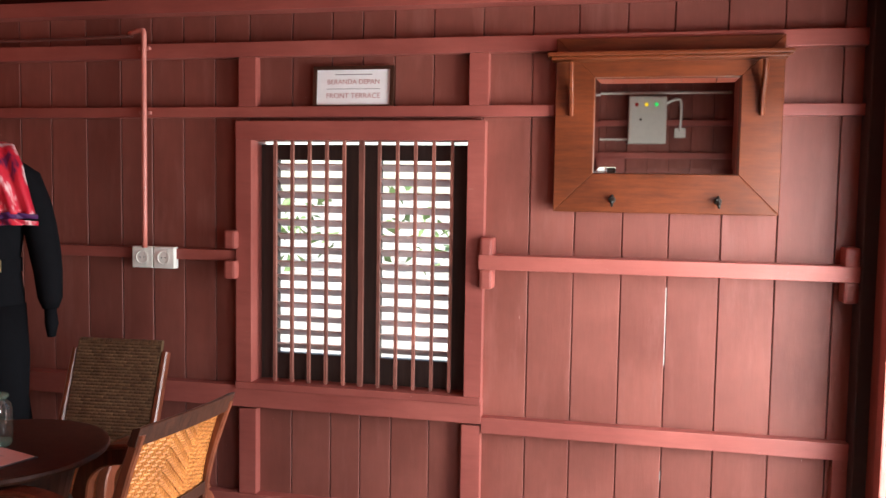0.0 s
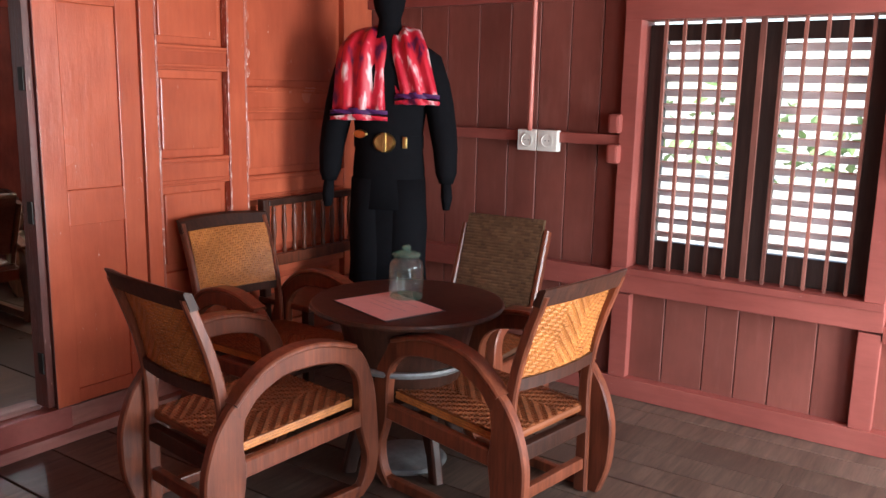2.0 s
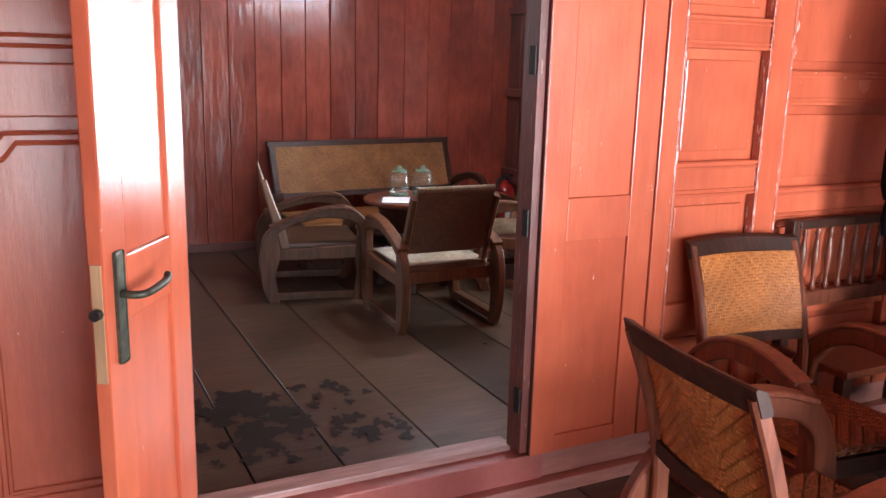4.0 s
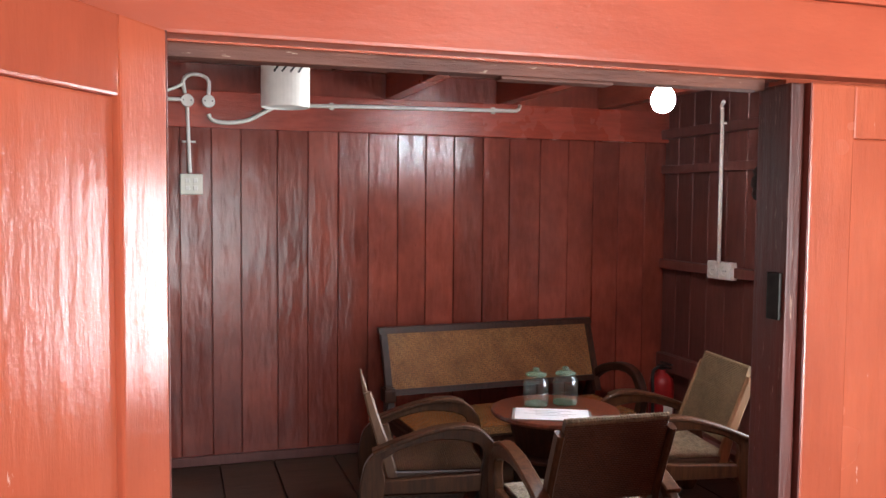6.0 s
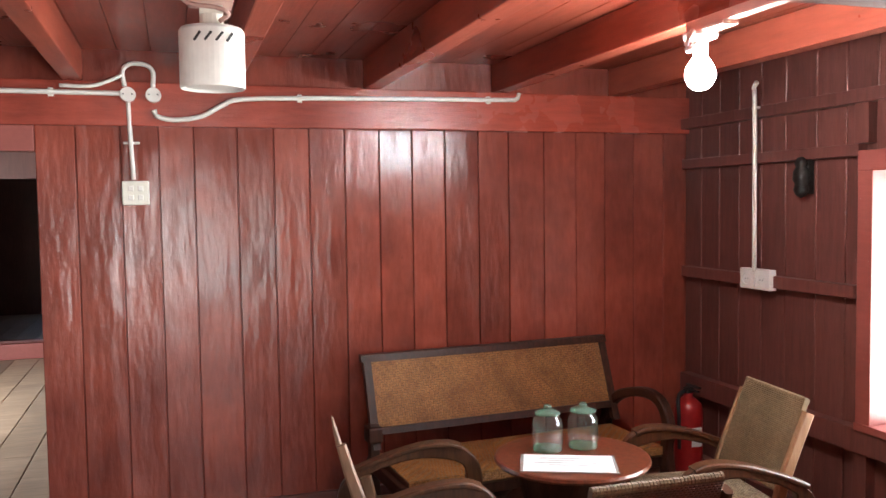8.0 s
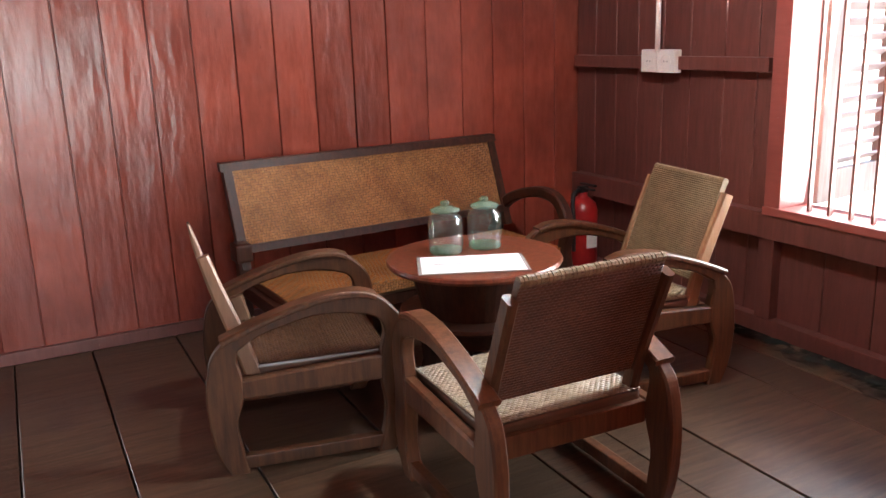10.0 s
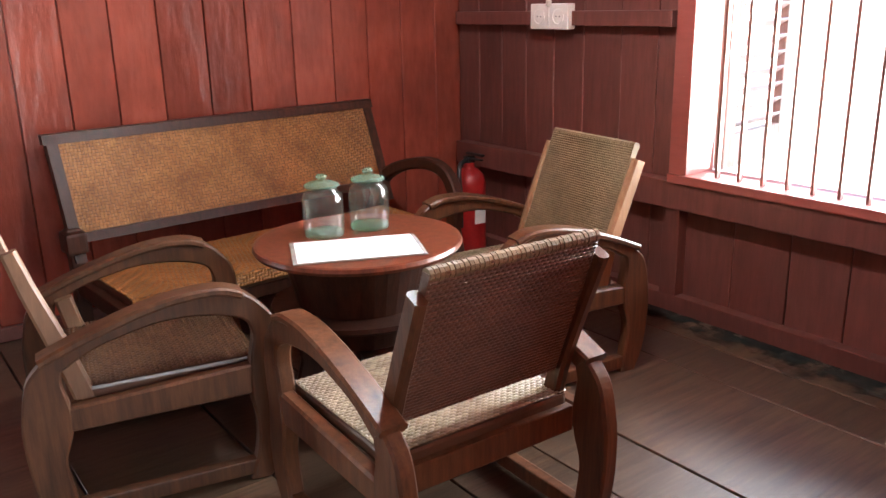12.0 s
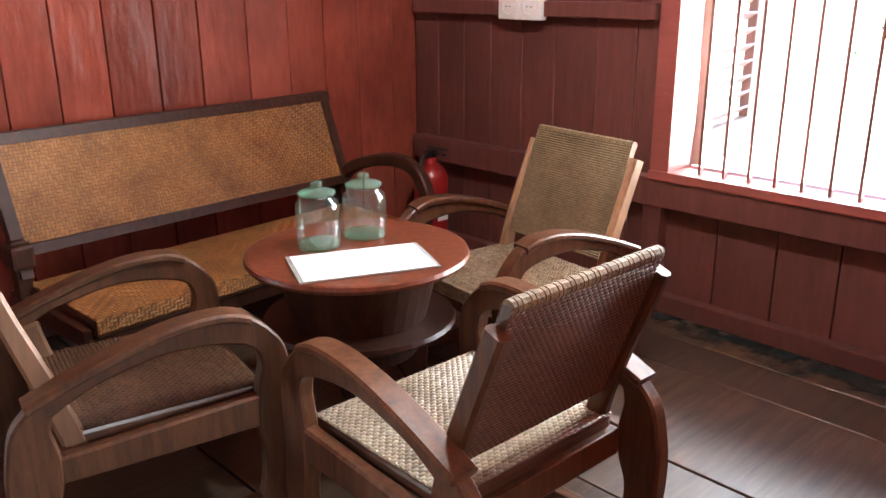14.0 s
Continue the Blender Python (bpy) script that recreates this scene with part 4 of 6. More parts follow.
    for k in range(11):
        x = -0.216 + 0.432 * k / 10
        c = Vector((x, -0.197 - 0.022 * (1 - (x / 0.216) ** 2), 0.535))
        q = [bm.verts.new(c + Vector(d)) for d in ((0, -0.016, 0.02), (0, 0.016, 0.016), (0, 0.014, -0.022), (0, -0.014, -0.022))]
        if prev:
            for a in range(4):
                bm.faces.new((prev[a], prev[(a + 1) % 4], q[(a + 1) % 4], q[a]))
        else:
            bm.faces.new(q)
        prev = q
    bm.faces.new(prev[::-1])
    bmesh.ops.recalc_face_normals(bm, faces=bm.faces[:])
    part("lower_back_rail", bm, DARKWOOD, th)
    for f, zc in ((-0.185, 0.27), (0.34, 0.296)):
        part("seat_rail", boxes((-0.242, 0.242, f - 0.018, f + 0.018, zc - 0.03, zc + 0.03), bevel=0.005), DARKWOOD, th)
    part("stretcher", boxes((-0.214, 0.214, -0.20, -0.17, 0.09, 0.135), bevel=0.004), REDWOOD, th)

    def back_at(u, v, up, sgn=1.0):
        bow = -0.022 * (1 - (u / 0.216) ** 2) * (1 + 0.45 * v / 0.30)
        f = v / 0.30
        y = -0.192 - 0.046 * f - 0.036 * f * f
        z = 0.545 + 0.285 * f
        return (u, y + bow + sgn * (up + 0.004), z)
    bm = weave(0.428, 0.30, lambda u, v, up: back_at(u, v, up), 0.0115, 2, 0.0035)
    part("woven_back", bm, CANE_GOLD, th, "golden woven rattan panel")
    bm = weave(0.428, 0.30, lambda u, v, up: back_at(-u, v, up, -1.0), 0.0115, 2, 0.0035)
    part("woven_back", bm, CANE_GOLD, th, "golden woven rattan panel")
    bm = bmesh.new()
    grid = [[bm.verts.new(back_at(-0.213 + 0.426 * i / 6, 0.30 * j / 6, -0.004)) for i in range(7)] for j in range(7)]
    for j in range(6):
        for i in range(6):
            bm.faces.new((grid[j][i], grid[j][i + 1], grid[j + 1][i + 1], grid[j + 1][i]))
    part("back_core", bm, CANE_GOLD, th)
    # woven seat, wrapped over the rails on both sides and in front
    def seat_z(y):
        return 0.343 + 0.05 * (y + 0.2)

    bm = boxes((-0.236, 0.236, -0.18, 0.355, -0.03, 0.0), bevel=0.012)
    for v in bm.verts:
        v.co.z += seat_z(v.co.y)
    part("seat_core", bm, CANE_RED, th)

    def seat_at(u, v, up):
        y = -0.18 + v
        z = seat_z(y) + 0.003
        if v > 0.53:
            return (u, 0.357 + up, z - (v - 0.53))
        return (u, y, z + up)
    part("woven_seat", weave(0.472, 0.565, seat_at, 0.0135, 2, 0.0045), CANE_RED, th, "red-brown herringbone rattan seat")
    for sx in (-1, 1):
        bm = weave(0.53, 0.03, lambda u, v, up: (sx * (0.2375 + up), sx * u + 0.088, seat_z(sx * u + 0.088) - 0.03 + v), 0.0105, 1, 0.002)
        part("seat_edge", bm, CANE_GOLD, th, "golden rattan wrapping on the seat's edge")
    return th


def chair_room(name, label, m, group, height=0.74, back_mat=None, seat_mat=None, frame_mat=None, cell=0.0085, width=0.235, back=True):
    """Low armchair with looped sides and a back fully wrapped in rattan between two flat posts; it faces +y."""
    back_mat, seat_mat, frame_mat = back_mat or CANE_DARK, seat_mat or CANE_PALE, frame_mat or BROWNWOOD
    th = thing(name, label, "armchair", m, group)
    w = width
    y_top = -0.165 - 0.37 * (height - 0.42)
    for sx in (-1, 1):
        x0, x1 = sorted((sx * w, sx * (w + 0.045)))
        outer = [(0.275, 0.0), (0.318, 0.08), (0.33, 0.17), (0.318, 0.27), (0.325, 0.37), (0.315, 0.44), (0.287, 0.485), (0.24, 0.527), (0.18, 0.545), (0.09, 0.543), (0.0, 0.526), (-0.08, 0.502), (-0.16, 0.474), (-0.235, 0.437)]
        inner = [(0.215, 0.0), (0.24, 0.08), (0.247, 0.16), (0.235, 0.25), (0.243, 0.35), (0.254, 0.40), (0.245, 0.44), (0.222, 0.462), (0.17, 0.478), (0.098, 0.487), (0.023, 0.485), (-0.06, 0.467), (-0.13, 0.445), (-0.2, 0.405)]
        bm = bmesh.new()
        ribbon_yz(bm, outer, inner, x0, x1)
        part("arm_loop", bm, frame_mat, th)
        bm = bmesh.new()
        ribbon_yz(bm, *arm_cap([(0.236, 0.536), (0.18, 0.553), (0.09, 0.552), (0.0, 0.535), (-0.08, 0.511), (-0.16, 0.483), (-0.25, 0.446)], 0.022), x0 - 0.01, x1 + 0.01)
        part("arm_rest", bm, frame_mat, th)
        bm = bmesh.new()
        ribbon_yz(bm, [(-0.234, 0.44), (-0.278, 0.39), (-0.297, 0.32), (-0.305, 0.25), (-0.301, 0.155), (-0.284, 0.065), (-0.255, 0.0)], [(-0.198, 0.406), (-0.203, 0.37), (-0.192, 0.31), (-0.196, 0.24), (-0.217, 0.17), (-0.208, 0.08), (-0.195, 0.0)], x0 + 0.001, x1 - 0.001)
        part("rear_leg", bm, frame_mat, th)
        bm = bmesh.new()
        ribbon_yz(bm, [(-0.21, 0.308), (0.0, 0.318), (0.25, 0.33)], [(-0.21, 0.245), (0.0, 0.245), (0.25, 0.247)], x0 + 0.004, x1 - 0.004)
        part("side_rail", bm, frame_mat, th)
        part("side_stretcher", boxes((x0 + 0.006, x1 - 0.006, -0.22, 0.25, 0.012, 0.055), bevel=0.005), frame_mat, th)
        q = (w - 0.032, w - 0.002) if sx > 0 else (-w + 0.002, -w + 0.032)
        bm = bmesh.new()
        h = height - 0.045
        if back:
            sweep_yz(bm, smooth_line([(-0.13, 0.245, 0), (-0.15, 0.34, 0), (-0.185, 0.46, 0), (y_top + 0.37 * 0.045 - 0.012, h, 0)], 5), q[0], q[1], [0.055, 0.052, 0.05, 0.046])
        elif sx > 0:
            sweep_yz(bm, [(-0.14, 0.245), (-0.165, 0.34), (-0.2, 0.46), (-0.245, 0.60), (-0.271, 0.695)], q[0], q[1], [0.052, 0.052, 0.05, 0.042, 0.036])
            sweep_yz(bm, [(-0.279, 0.697), (-0.289, 0.74), (-0.302, 0.80)], q[0] + 0.004, q[1] - 0.004, [0.022, 0.018, 0.006])
        else:
            sweep_yz(bm, [(-0.13, 0.245), (-0.16, 0.36), (-0.175, 0.43)], q[0], q[1], [0.05, 0.05, 0.048])
        part("back_post", bm, PALEWOOD if back_mat is CANE_GREY else RAWPOST if not back else frame_mat, th)
    part("seat_rail", boxes((-w, w, -0.2, -0.165, 0.245, 0.31), bevel=0.005), frame_mat, th)
    part("seat_rail", boxes((-w, w, 0.225, 0.26, 0.255, 0.32), bevel=0.005), frame_mat, th)
    z_b = 0.40
    bh = height - z_b
    bw = 2 * (w - 0.034)

    if back:
        def back_at(u, v, up, sgn):
            f = v / bh
            y = -0.158 + (y_top + 0.158) * f
            return (u, y + sgn * (0.012 + up), z_b + v)
        part("woven_back", weave(bw, bh, lambda u, v, up: back_at(u, v, up, 1), cell, 1, 0.0032), back_mat, th)
        part("woven_back", weave(bw, bh, lambda u, v, up: back_at(-u, v, up, -1), cell, 1, 0.0032), back_mat, th)
        bm = bmesh.new()
        q = [bm.verts.new(back_at(u, v, 0, 1)) for u, v in ((-bw / 2, 0), (bw / 2, 0), (bw / 2, bh), (-bw / 2, bh))]
        r = [bm.verts.new(back_at(u, v, 0, -1)) for u, v in ((-bw / 2, 0), (bw / 2, 0), (bw / 2, bh), (-bw / 2, bh))]
        bm.faces.new(q)
        bm.faces.new(r[::-1])
        for k in range(4):
            bm.faces.new((q[k], r[k], r[(k + 1) % 4], q[(k + 1) % 4]))
        bmesh.ops.recalc_face_normals(bm, faces=bm.faces[:])
        part("back_core", bm, back_mat, th)
        # wrapped top edge; on dark rattan, greyer strands put its highlights into the colour
        bm = bmesh.new()
        n = int(bw / 0.011)
        for k in range(n):
            x = -bw / 2 + bw * (k + 0.5) / n
            cyl(bm, (x - 0.0048, y_top, z_b + bh - 0.004), (x + 0.0048, y_top, z_b + bh - 0.004), 0.0145 + 0.0006 * (k % 3), seg=10)
        part("wrapped_edge", bm, CANE_GREY if back_mat is CANE_DARK else back_mat, th, "rattan-wrapped top edge")
    part("seat_core", boxes((-w + 0.004, w - 0.004, -0.18, 0.262, 0.30, 0.337), bevel=0.01), CANE_DARK, th)

    def seat_at(u, v, up):
        y, z = -0.18 + v, 0.340
        if v > 0.44:
            return (u, 0.264 + up, z - (v - 0.44) * 0.8)
        return (u, y, z + up)
    part("woven_seat", weave(2 * w - 0.006, 0.50, seat_at, cell * 1.25, 1, 0.0042), seat_mat, th)
    return th


G1, G2 = "armchairs round the terrace table", "armchairs round the room's table"
c1 = chair_terrace("armchair", "red-brown looped-arm armchair with golden woven back at the terrace table", pose(-2.472, 1.738, 0, 0, 0, -7), G1)
copy_thing(c1, pose(-1.733, 2.41, 0, 0, 0, 82))
copy_thing(c1, pose(-3.085, 2.469, 0, 0, 0, -96.3))
chair_room("armchair", "brown armchair with dark worn rattan back by the window wall", pose(-2.32, 3.066, 0, 0, 0, 184.6), G1, 0.875, CANE_BROWN, CANE_RED, REDWOOD, cell=0.014, width=0.24)
chair_room("armchair", "brown armchair with dark rattan back and pale woven seat", pose(-5.162, 2.087, FB, 0, 0, 88.5), G2, 0.752, CANE_DARK, CANE_PALE, WARMWOOD, width=0.248)
chair_room("armchair", "brown armchair with one bare back post beside the bench", pose(-5.93, 1.635, FB, 0, 0, -11), G2, 0.81, CANE_BROWN, CANE_BROWN, BROWNWOOD, back=False)
chair_room("armchair", "brown armchair with khaki rattan back near the window", pose(-5.765, 2.908, FB, 0, 0, 172.5), G2, 0.755, CANE_GREY, CANE_PALE, WARMWOOD, cell=0.0075, width=0.252)


def bench(m):
    th = thing("bench", "dark wooden settee with tan woven back against the plank wall", "bench", m)
    L = 0.715
    x0, x1 = -L - 0.03, -L + 0.02
    bm = bmesh.new()
    sweep_yz(bm, smooth_line([(0.33, 0.0, 0), (0.36, 0.15, 0), (0.35, 0.28, 0), (0.372, 0.40, 0), (0.31, 0.51, 0), (0.18, 0.54, 0), (0.0, 0.505, 0), (-0.13, 0.44, 0), (-0.2, 0.34, 0)], 6), x0, x1, [0.055, 0.08, 0.06, 0.06, 0.055, 0.05, 0.05, 0.055, 0.09])
    part("arm_loop", bm, DARKWOOD, th)
    bm = bmesh.new()
    sweep_yz(bm, smooth_line([(-0.19, 0.37, 0), (-0.23, 0.25, 0), (-0.235, 0.14, 0), (-0.19, 0.0, 0)], 6), x0 + 0.001, x1 - 0.001, [0.05, 0.10, 0.095, 0.05])
    part("rear_leg", bm, DARKWOOD, th)
    part("stub_post", boxes((L - 0.03, L + 0.02, -0.15, -0.10, 0.0, 0.46), bevel=0.006), DARKWOOD, th)
    part("stub_block", boxes((L - 0.04, L + 0.035, -0.165, -0.07, 0.37, 0.45), bevel=0.012), DARKWOOD, th)
    part("front_leg", boxes((L - 0.05, L, 0.28, 0.33, 0.0, 0.26), bevel=0.006), DARKWOOD, th)
    for a, b in ((-L - 0.026, -L + 0.016), (L - 0.03, L + 0.012)):
        part("side_rail", boxes((a, b, -0.2, 0.33, 0.21, 0.27), bevel=0.005), DARKWOOD, th)
    B = lambda f: (-0.125 - 0.135 * f, 0.41 + 0.37 * f)

    def frame_bar(u0, u1, f0, f1, t=0.02):
        bm = bmesh.new()
        vs = []
        for s_ in (1, -1):
            for u, f in ((u0, f0), (u1, f0), (u1, f1), (u0, f1)):
                y, z = B(f)
                vs.append(bm.verts.new((u, y + s_ * t, z)))
        for q in ((0, 1, 2, 3), (7, 6, 5, 4), (0, 4, 5, 1), (1, 5, 6, 2), (2, 6, 7, 3), (3, 7, 4, 0)):
            bm.faces.new([vs[k] for k in q])
        bmesh.ops.recalc_face_normals(bm, faces=bm.faces[:])
        return bm
    part("back_frame", frame_bar(-L - 0.02, L + 0.02, 0.925, 1.02), DARKWOOD, th)
    part("back_frame", frame_bar(-L, L, -0.02, 0.07), DARKWOOD, th)
    part("back_frame", frame_bar(-L - 0.01, -L + 0.03, -0.2, 1.0), DARKWOOD, th)
    part("back_frame", frame_bar(L - 0.03, L + 0.01, -0.2, 1.0), DARKWOOD, th)
    part("back_core", frame_bar(-L + 0.03, L - 0.03, 0.07, 0.925, 0.006), CANE_DARK, th)

    def back_at(u, v, up):
        y, z = B(0.07 + 0.855 * v / 0.335)
        return (-u, y + 0.008 + up, z)
    bm = weave(2 * (L - 0.03), 0.335, back_at, 0.0125, 2, 0.0035)
    bm.normal_update()
    part("woven_back", bm, CANE_TAN, th, "tan twill-woven rattan back")
    part("seat_core", boxes((-L + 0.02, L - 0.02, -0.15, 0.35, 0.24, 0.298), bevel=0.012), CANE_DARK, th)

    def seat_at(u, v, up):
        if v > 0.48:
            return (-u, 0.353 + up, 0.301 - (v - 0.48) * 0.9)
        return (-u, -0.13 + v, 0.301 + up)
    part("woven_seat", weave(2 * (L - 0.022), 0.53, seat_at, 0.0125, 2, 0.0025), CANE_TAN, th, "tan twill-woven rattan seat")
    part("front_rail", boxes((-L, L, 0.30, 0.34, 0.19, 0.24), bevel=0.005), DARKWOOD, th)
    return th


bench(pose(XB + 0.335, 2.42, FB, 0, 0, -86))


def round_table(label, m, r, h, mat, base, shelf):
    th = thing("round_table", label, "table", m)
    bm = bmesh.new()
    lathe(bm, [(0.0, h - 0.026), (r - 0.02, h - 0.026), (r - 0.006, h - 0.022), (r, h - 0.012), (r - 0.004, h - 0.002), (r - 0.012, h), (0.0, h)], 56)
    part("tabletop", bm, mat, th)
    bm = bmesh.new()
    if not shelf:
        lathe(bm, [(0.0, h * 0.42), (r * 0.5, h * 0.42), (r * 0.52, h * 0.43), (r * 0.5, h * 0.46), (0.0, h * 0.46)], 40)
    else:
        lathe(bm, [(0.0, h * 0.62), (r * 0.86, h * 0.62), (r * 0.88, h * 0.635), (r * 0.86, h * 0.655), (0.0, h * 0.655)], 40)
    part("lower_shelf", bm, base, th)
    bm = bmesh.new()
    lathe(bm, [(r * 0.74, h - 0.027), (r * 0.72, h - 0.05), (r * 0.52, h * 0.46)], 36)
    part("pedestal", bm, base, th)
    for k in range(4):
        a = radians(65 + 90 * k)
        bm = bmesh.new()
        sweep_yz(bm, [(r * 0.66, 0.0), (r * 0.6, h * 0.15), (r * 0.5, h * 0.3), (r * 0.45, h * 0.42)], -0.02, 0.02, [0.06, 0.06, 0.08, 0.12])
        leg = part("leg", bm, base, th)
        leg.matrix_basis = pose(0, 0, 0, 0, 0, math.degrees(a))
    return th


PALEMETAL = plain("pale_worn_metal", (0.3, 0.31, 0.31), 0.45, 0.5, 0.15)
TA = (-2.215, 2.42)
TB = (-5.795, 2.265)
ta = round_table("dark polished round table with pale ring foot on the terrace", pose(TA[0], TA[1], 0), 0.385, 0.67, DARKWOOD, DARKWOOD, False)
bm = bmesh.new()
lathe(bm, [(0.0, 0.0), (0.165, 0.0), (0.17, 0.006), (0.155, 0.016), (0.06, 0.03), (0.0, 0.032)], 40)
part("foot_plate", bm, PALEMETAL, ta, "pale worn metal foot plate")
# added pale ring: the light on the lower shelf's edge, made as a shape
for z, r in ((0.44, 0.245),):
    bm = bmesh.new()
    lathe(bm, [(r - 0.012, z - 0.012), (r + 0.008, z - 0.012), (r + 0.012, z), (r + 0.008, z + 0.01), (r - 0.012, z + 0.01), (r - 0.012, z - 0.012)], 48)
    part("ring", bm, PALEMETAL, ta, "pale ring standing in for the lit edge of the lower shelf")
round_table("red-brown round table with a lower shelf in the room", pose(TB[0], TB[1], FB), 0.312, 0.55, REDWOOD, DARKWOOD, True)


def jar(label, m, r=0.052, h=0.19, group=""):
    th = thing("glass_jar", label, "jar", m, group)
    bm = bmesh.new()
    lathe(bm, [(0.0, 0.0), (r * 0.93, 0.0), (r, 0.008), (r, h * 0.60), (r * 0.93, h * 0.68), (r * 0.72, h * 0.74), (r * 0.70, h * 0.79), (r * 0.76, h * 0.80)], 28)
    bm.faces.ensure_lookup_table()
    bmesh.ops.delete(bm, geom=[f for f in bm.faces if len(f.verts) > 4 and f.calc_center_median().z > 0.1], context="FACES")
    bmesh.ops.recalc_face_normals(bm, faces=bm.faces[:])
    ob = part("jar_body", bm, GLASS, th, smooth=True)
    bm = bmesh.new()
    lathe(bm, [(0.0, h * 0.80), (r * 0.62, h * 0.79), (r * 0.82, h * 0.80), (r * 0.86, h * 0.82), (r * 0.82, h * 0.84), (r * 0.55, h * 0.875), (r * 0.22, h * 0.895), (r * 0.16, h * 0.91), (r * 0.25, h * 0.935), (r * 0.28, h * 0.965), (r * 0.18, h * 0.995), (0.0, h * 1.004)], 28)
    base = bmesh.new()
    lathe(base, [(0.0, 0.002), (r * 0.9, 0.002), (r * 0.94, 0.008), (r * 0.9, 0.016), (r * 0.5, 0.02), (0.0, 0.021)], 28)
    part("jar_base", base, GLASS_LID, th, "thick green glass base", smooth=True)
    part("jar_lid", bm, GLASS_LID, th, "glass lid with a knob", smooth=True)
    return th


jar("empty clear glass jar with lid on the dark table", pose(-2.238, 2.44, 0.671), 0.068, 0.215)
jar("empty greenish glass jar with knobbed lid", pose(-5.885, 2.202, FB + 0.551), 0.062, 0.188, "jars on the room's table")
jar("empty greenish glass jar with knobbed lid", pose(-5.872, 2.355, FB + 0.551), 0.062, 0.188, "jars on the room's table")


def menu(label, m, w, d, paper, ink, frame_mat):
    th = thing("menu_card", label, "menu", m)
    part("card_sleeve", boxes((-w / 2, w / 2, -d / 2, d / 2, 0, 0.003)), frame_mat, th)
    part("sheet", boxes((-w / 2 + 0.012, w / 2 - 0.012, -d / 2 + 0.004, d / 2 - 0.004, 0.003, 0.0042)), paper, th)
    for k, (a, b) in enumerate(((-0.3, 0.25), (-0.22, 0.1), (-0.35, 0.3), (-0.2, 0.2))):
        part("print_line", boxes((a * w, b * w, d * (0.28 - 0.13 * k) - 0.004, d * (0.28 - 0.13 * k), 0.0042, 0.0046)), ink, th)
    return th


SLEEVE = plain("clear_grey_sleeve", (0.4, 0.38, 0.35), 0.2)
menu("pink printed menu sheet lying on the dark table", pose(-2.211, 2.291, 0.671, 0, 0, -17.5), 0.375, 0.27, PINKPAPER, REDINK, plain("dark_sleeve", (0.06, 0.03, 0.03), 0.3))
menu("white printed menu sheet in a clear sleeve on the table", pose(-5.69, 2.198, FB + 0.551, 0, 0, 66), 0.37, 0.215, PAPER, INK, SLEEVE)

# ---- mannequin ----
bm = bmesh.new()


def ring_body(bm, secs, seg=20):
    """Rounded body from (cx, cy, z, rx, ry) sections."""
    rings = []
    for cx, cy, z, rx, ry in secs:
        rings.append([bm.verts.new((cx + rx * math.cos(2 * math.pi * k / seg), cy + ry * math.sin(2 * math.pi * k / seg), z)) for k in range(seg)])
    for a, b in zip(rings, rings[1:]):
        for k in range(seg):
            bm.faces.new((a[k], a[(k + 1) % seg], b[(k + 1) % seg], b[k]))
    bm.faces.new(rings[0][::-1])
    bm.faces.new(rings[-1])


ring_body(bm, [(0, 0, 0.9, 0.19, 0.135), (0, 0, 1.1, 0.185, 0.13), (0, 0, 1.24, 0.17, 0.12), (0, 0, 1.40, 0.19, 0.125), (0, 0, 1.58, 0.205, 0.125), (0, 0, 1.68, 0.185, 0.1), (0, 0, 1.735, 0.11, 0.075), (0, 0, 1.77, 0.062, 0.06), (0, 0, 1.83, 0.055, 0.058),
               (0, 0.015, 1.87, 0.07, 0.085), (0, 0.015, 1.93, 0.082, 0.1), (0, 0.01, 2.02, 0.086, 0.1), (0, 0.0, 2.10, 0.08, 0.092), (0, 0, 2.14, 0.05, 0.06)])
for sx in (-1, 1):
    ring_body(bm, [(sx * 0.09, 0, 0.12, 0.12, 0.115), (sx * 0.092, 0.012, 0.3, 0.108, 0.105), (sx * 0.09, -0.008, 0.45, 0.12, 0.118), (sx * 0.088, 0.008, 0.62, 0.108, 0.11), (sx * 0.085, 0, 0.8, 0.118, 0.12), (sx * 0.078, 0, 1.05, 0.112, 0.125)])
    ring_body(bm, [(sx * 0.30, 0.035, 1.03, 0.035, 0.04), (sx * 0.298, 0.03, 1.08, 0.054, 0.058), (sx * 0.29, 0.02, 1.2, 0.063, 0.067), (sx * 0.274, 0.005, 1.3, 0.07, 0.074), (sx * 0.252, -0.005, 1.42, 0.074, 0.078), (sx * 0.226, -0.01, 1.53, 0.076, 0.08), (sx * 0.185, 0, 1.655, 0.074, 0.078), (sx * 0.12, 0, 1.715, 0.05, 0.055)])
    ring_body(bm, [(sx * 0.305, 0.05, 0.90, 0.018, 0.03), (sx * 0.305, 0.045, 0.96, 0.03, 0.04), (sx * 0.30, 0.04, 1.04, 0.025, 0.03)])
ring_body(bm, [(0, 0, 0.34, 0.185, 0.1), (0, 0, 0.7, 0.18, 0.11), (0, 0, 1.0, 0.185, 0.125)])
cyl(bm, (0, 0, 0.0), (0, 0, 0.9), 0.02)
cyl(bm, (0, 0, 0.0), (0, 0, 0.02), 0.17, seg=28)
bmesh.ops.recalc_face_normals(bm, faces=bm.faces[:])
MPOS = pose(-2.93, 3.19, 0.0, 0, 0, 208)
man = part("mannequin", bm, BLACKCLOTH, smooth=True)
man.matrix_basis = MPOS
tagged(man, "black faceless mannequin in black costume standing in the corner", "mannequin")
bm = bmesh.new()
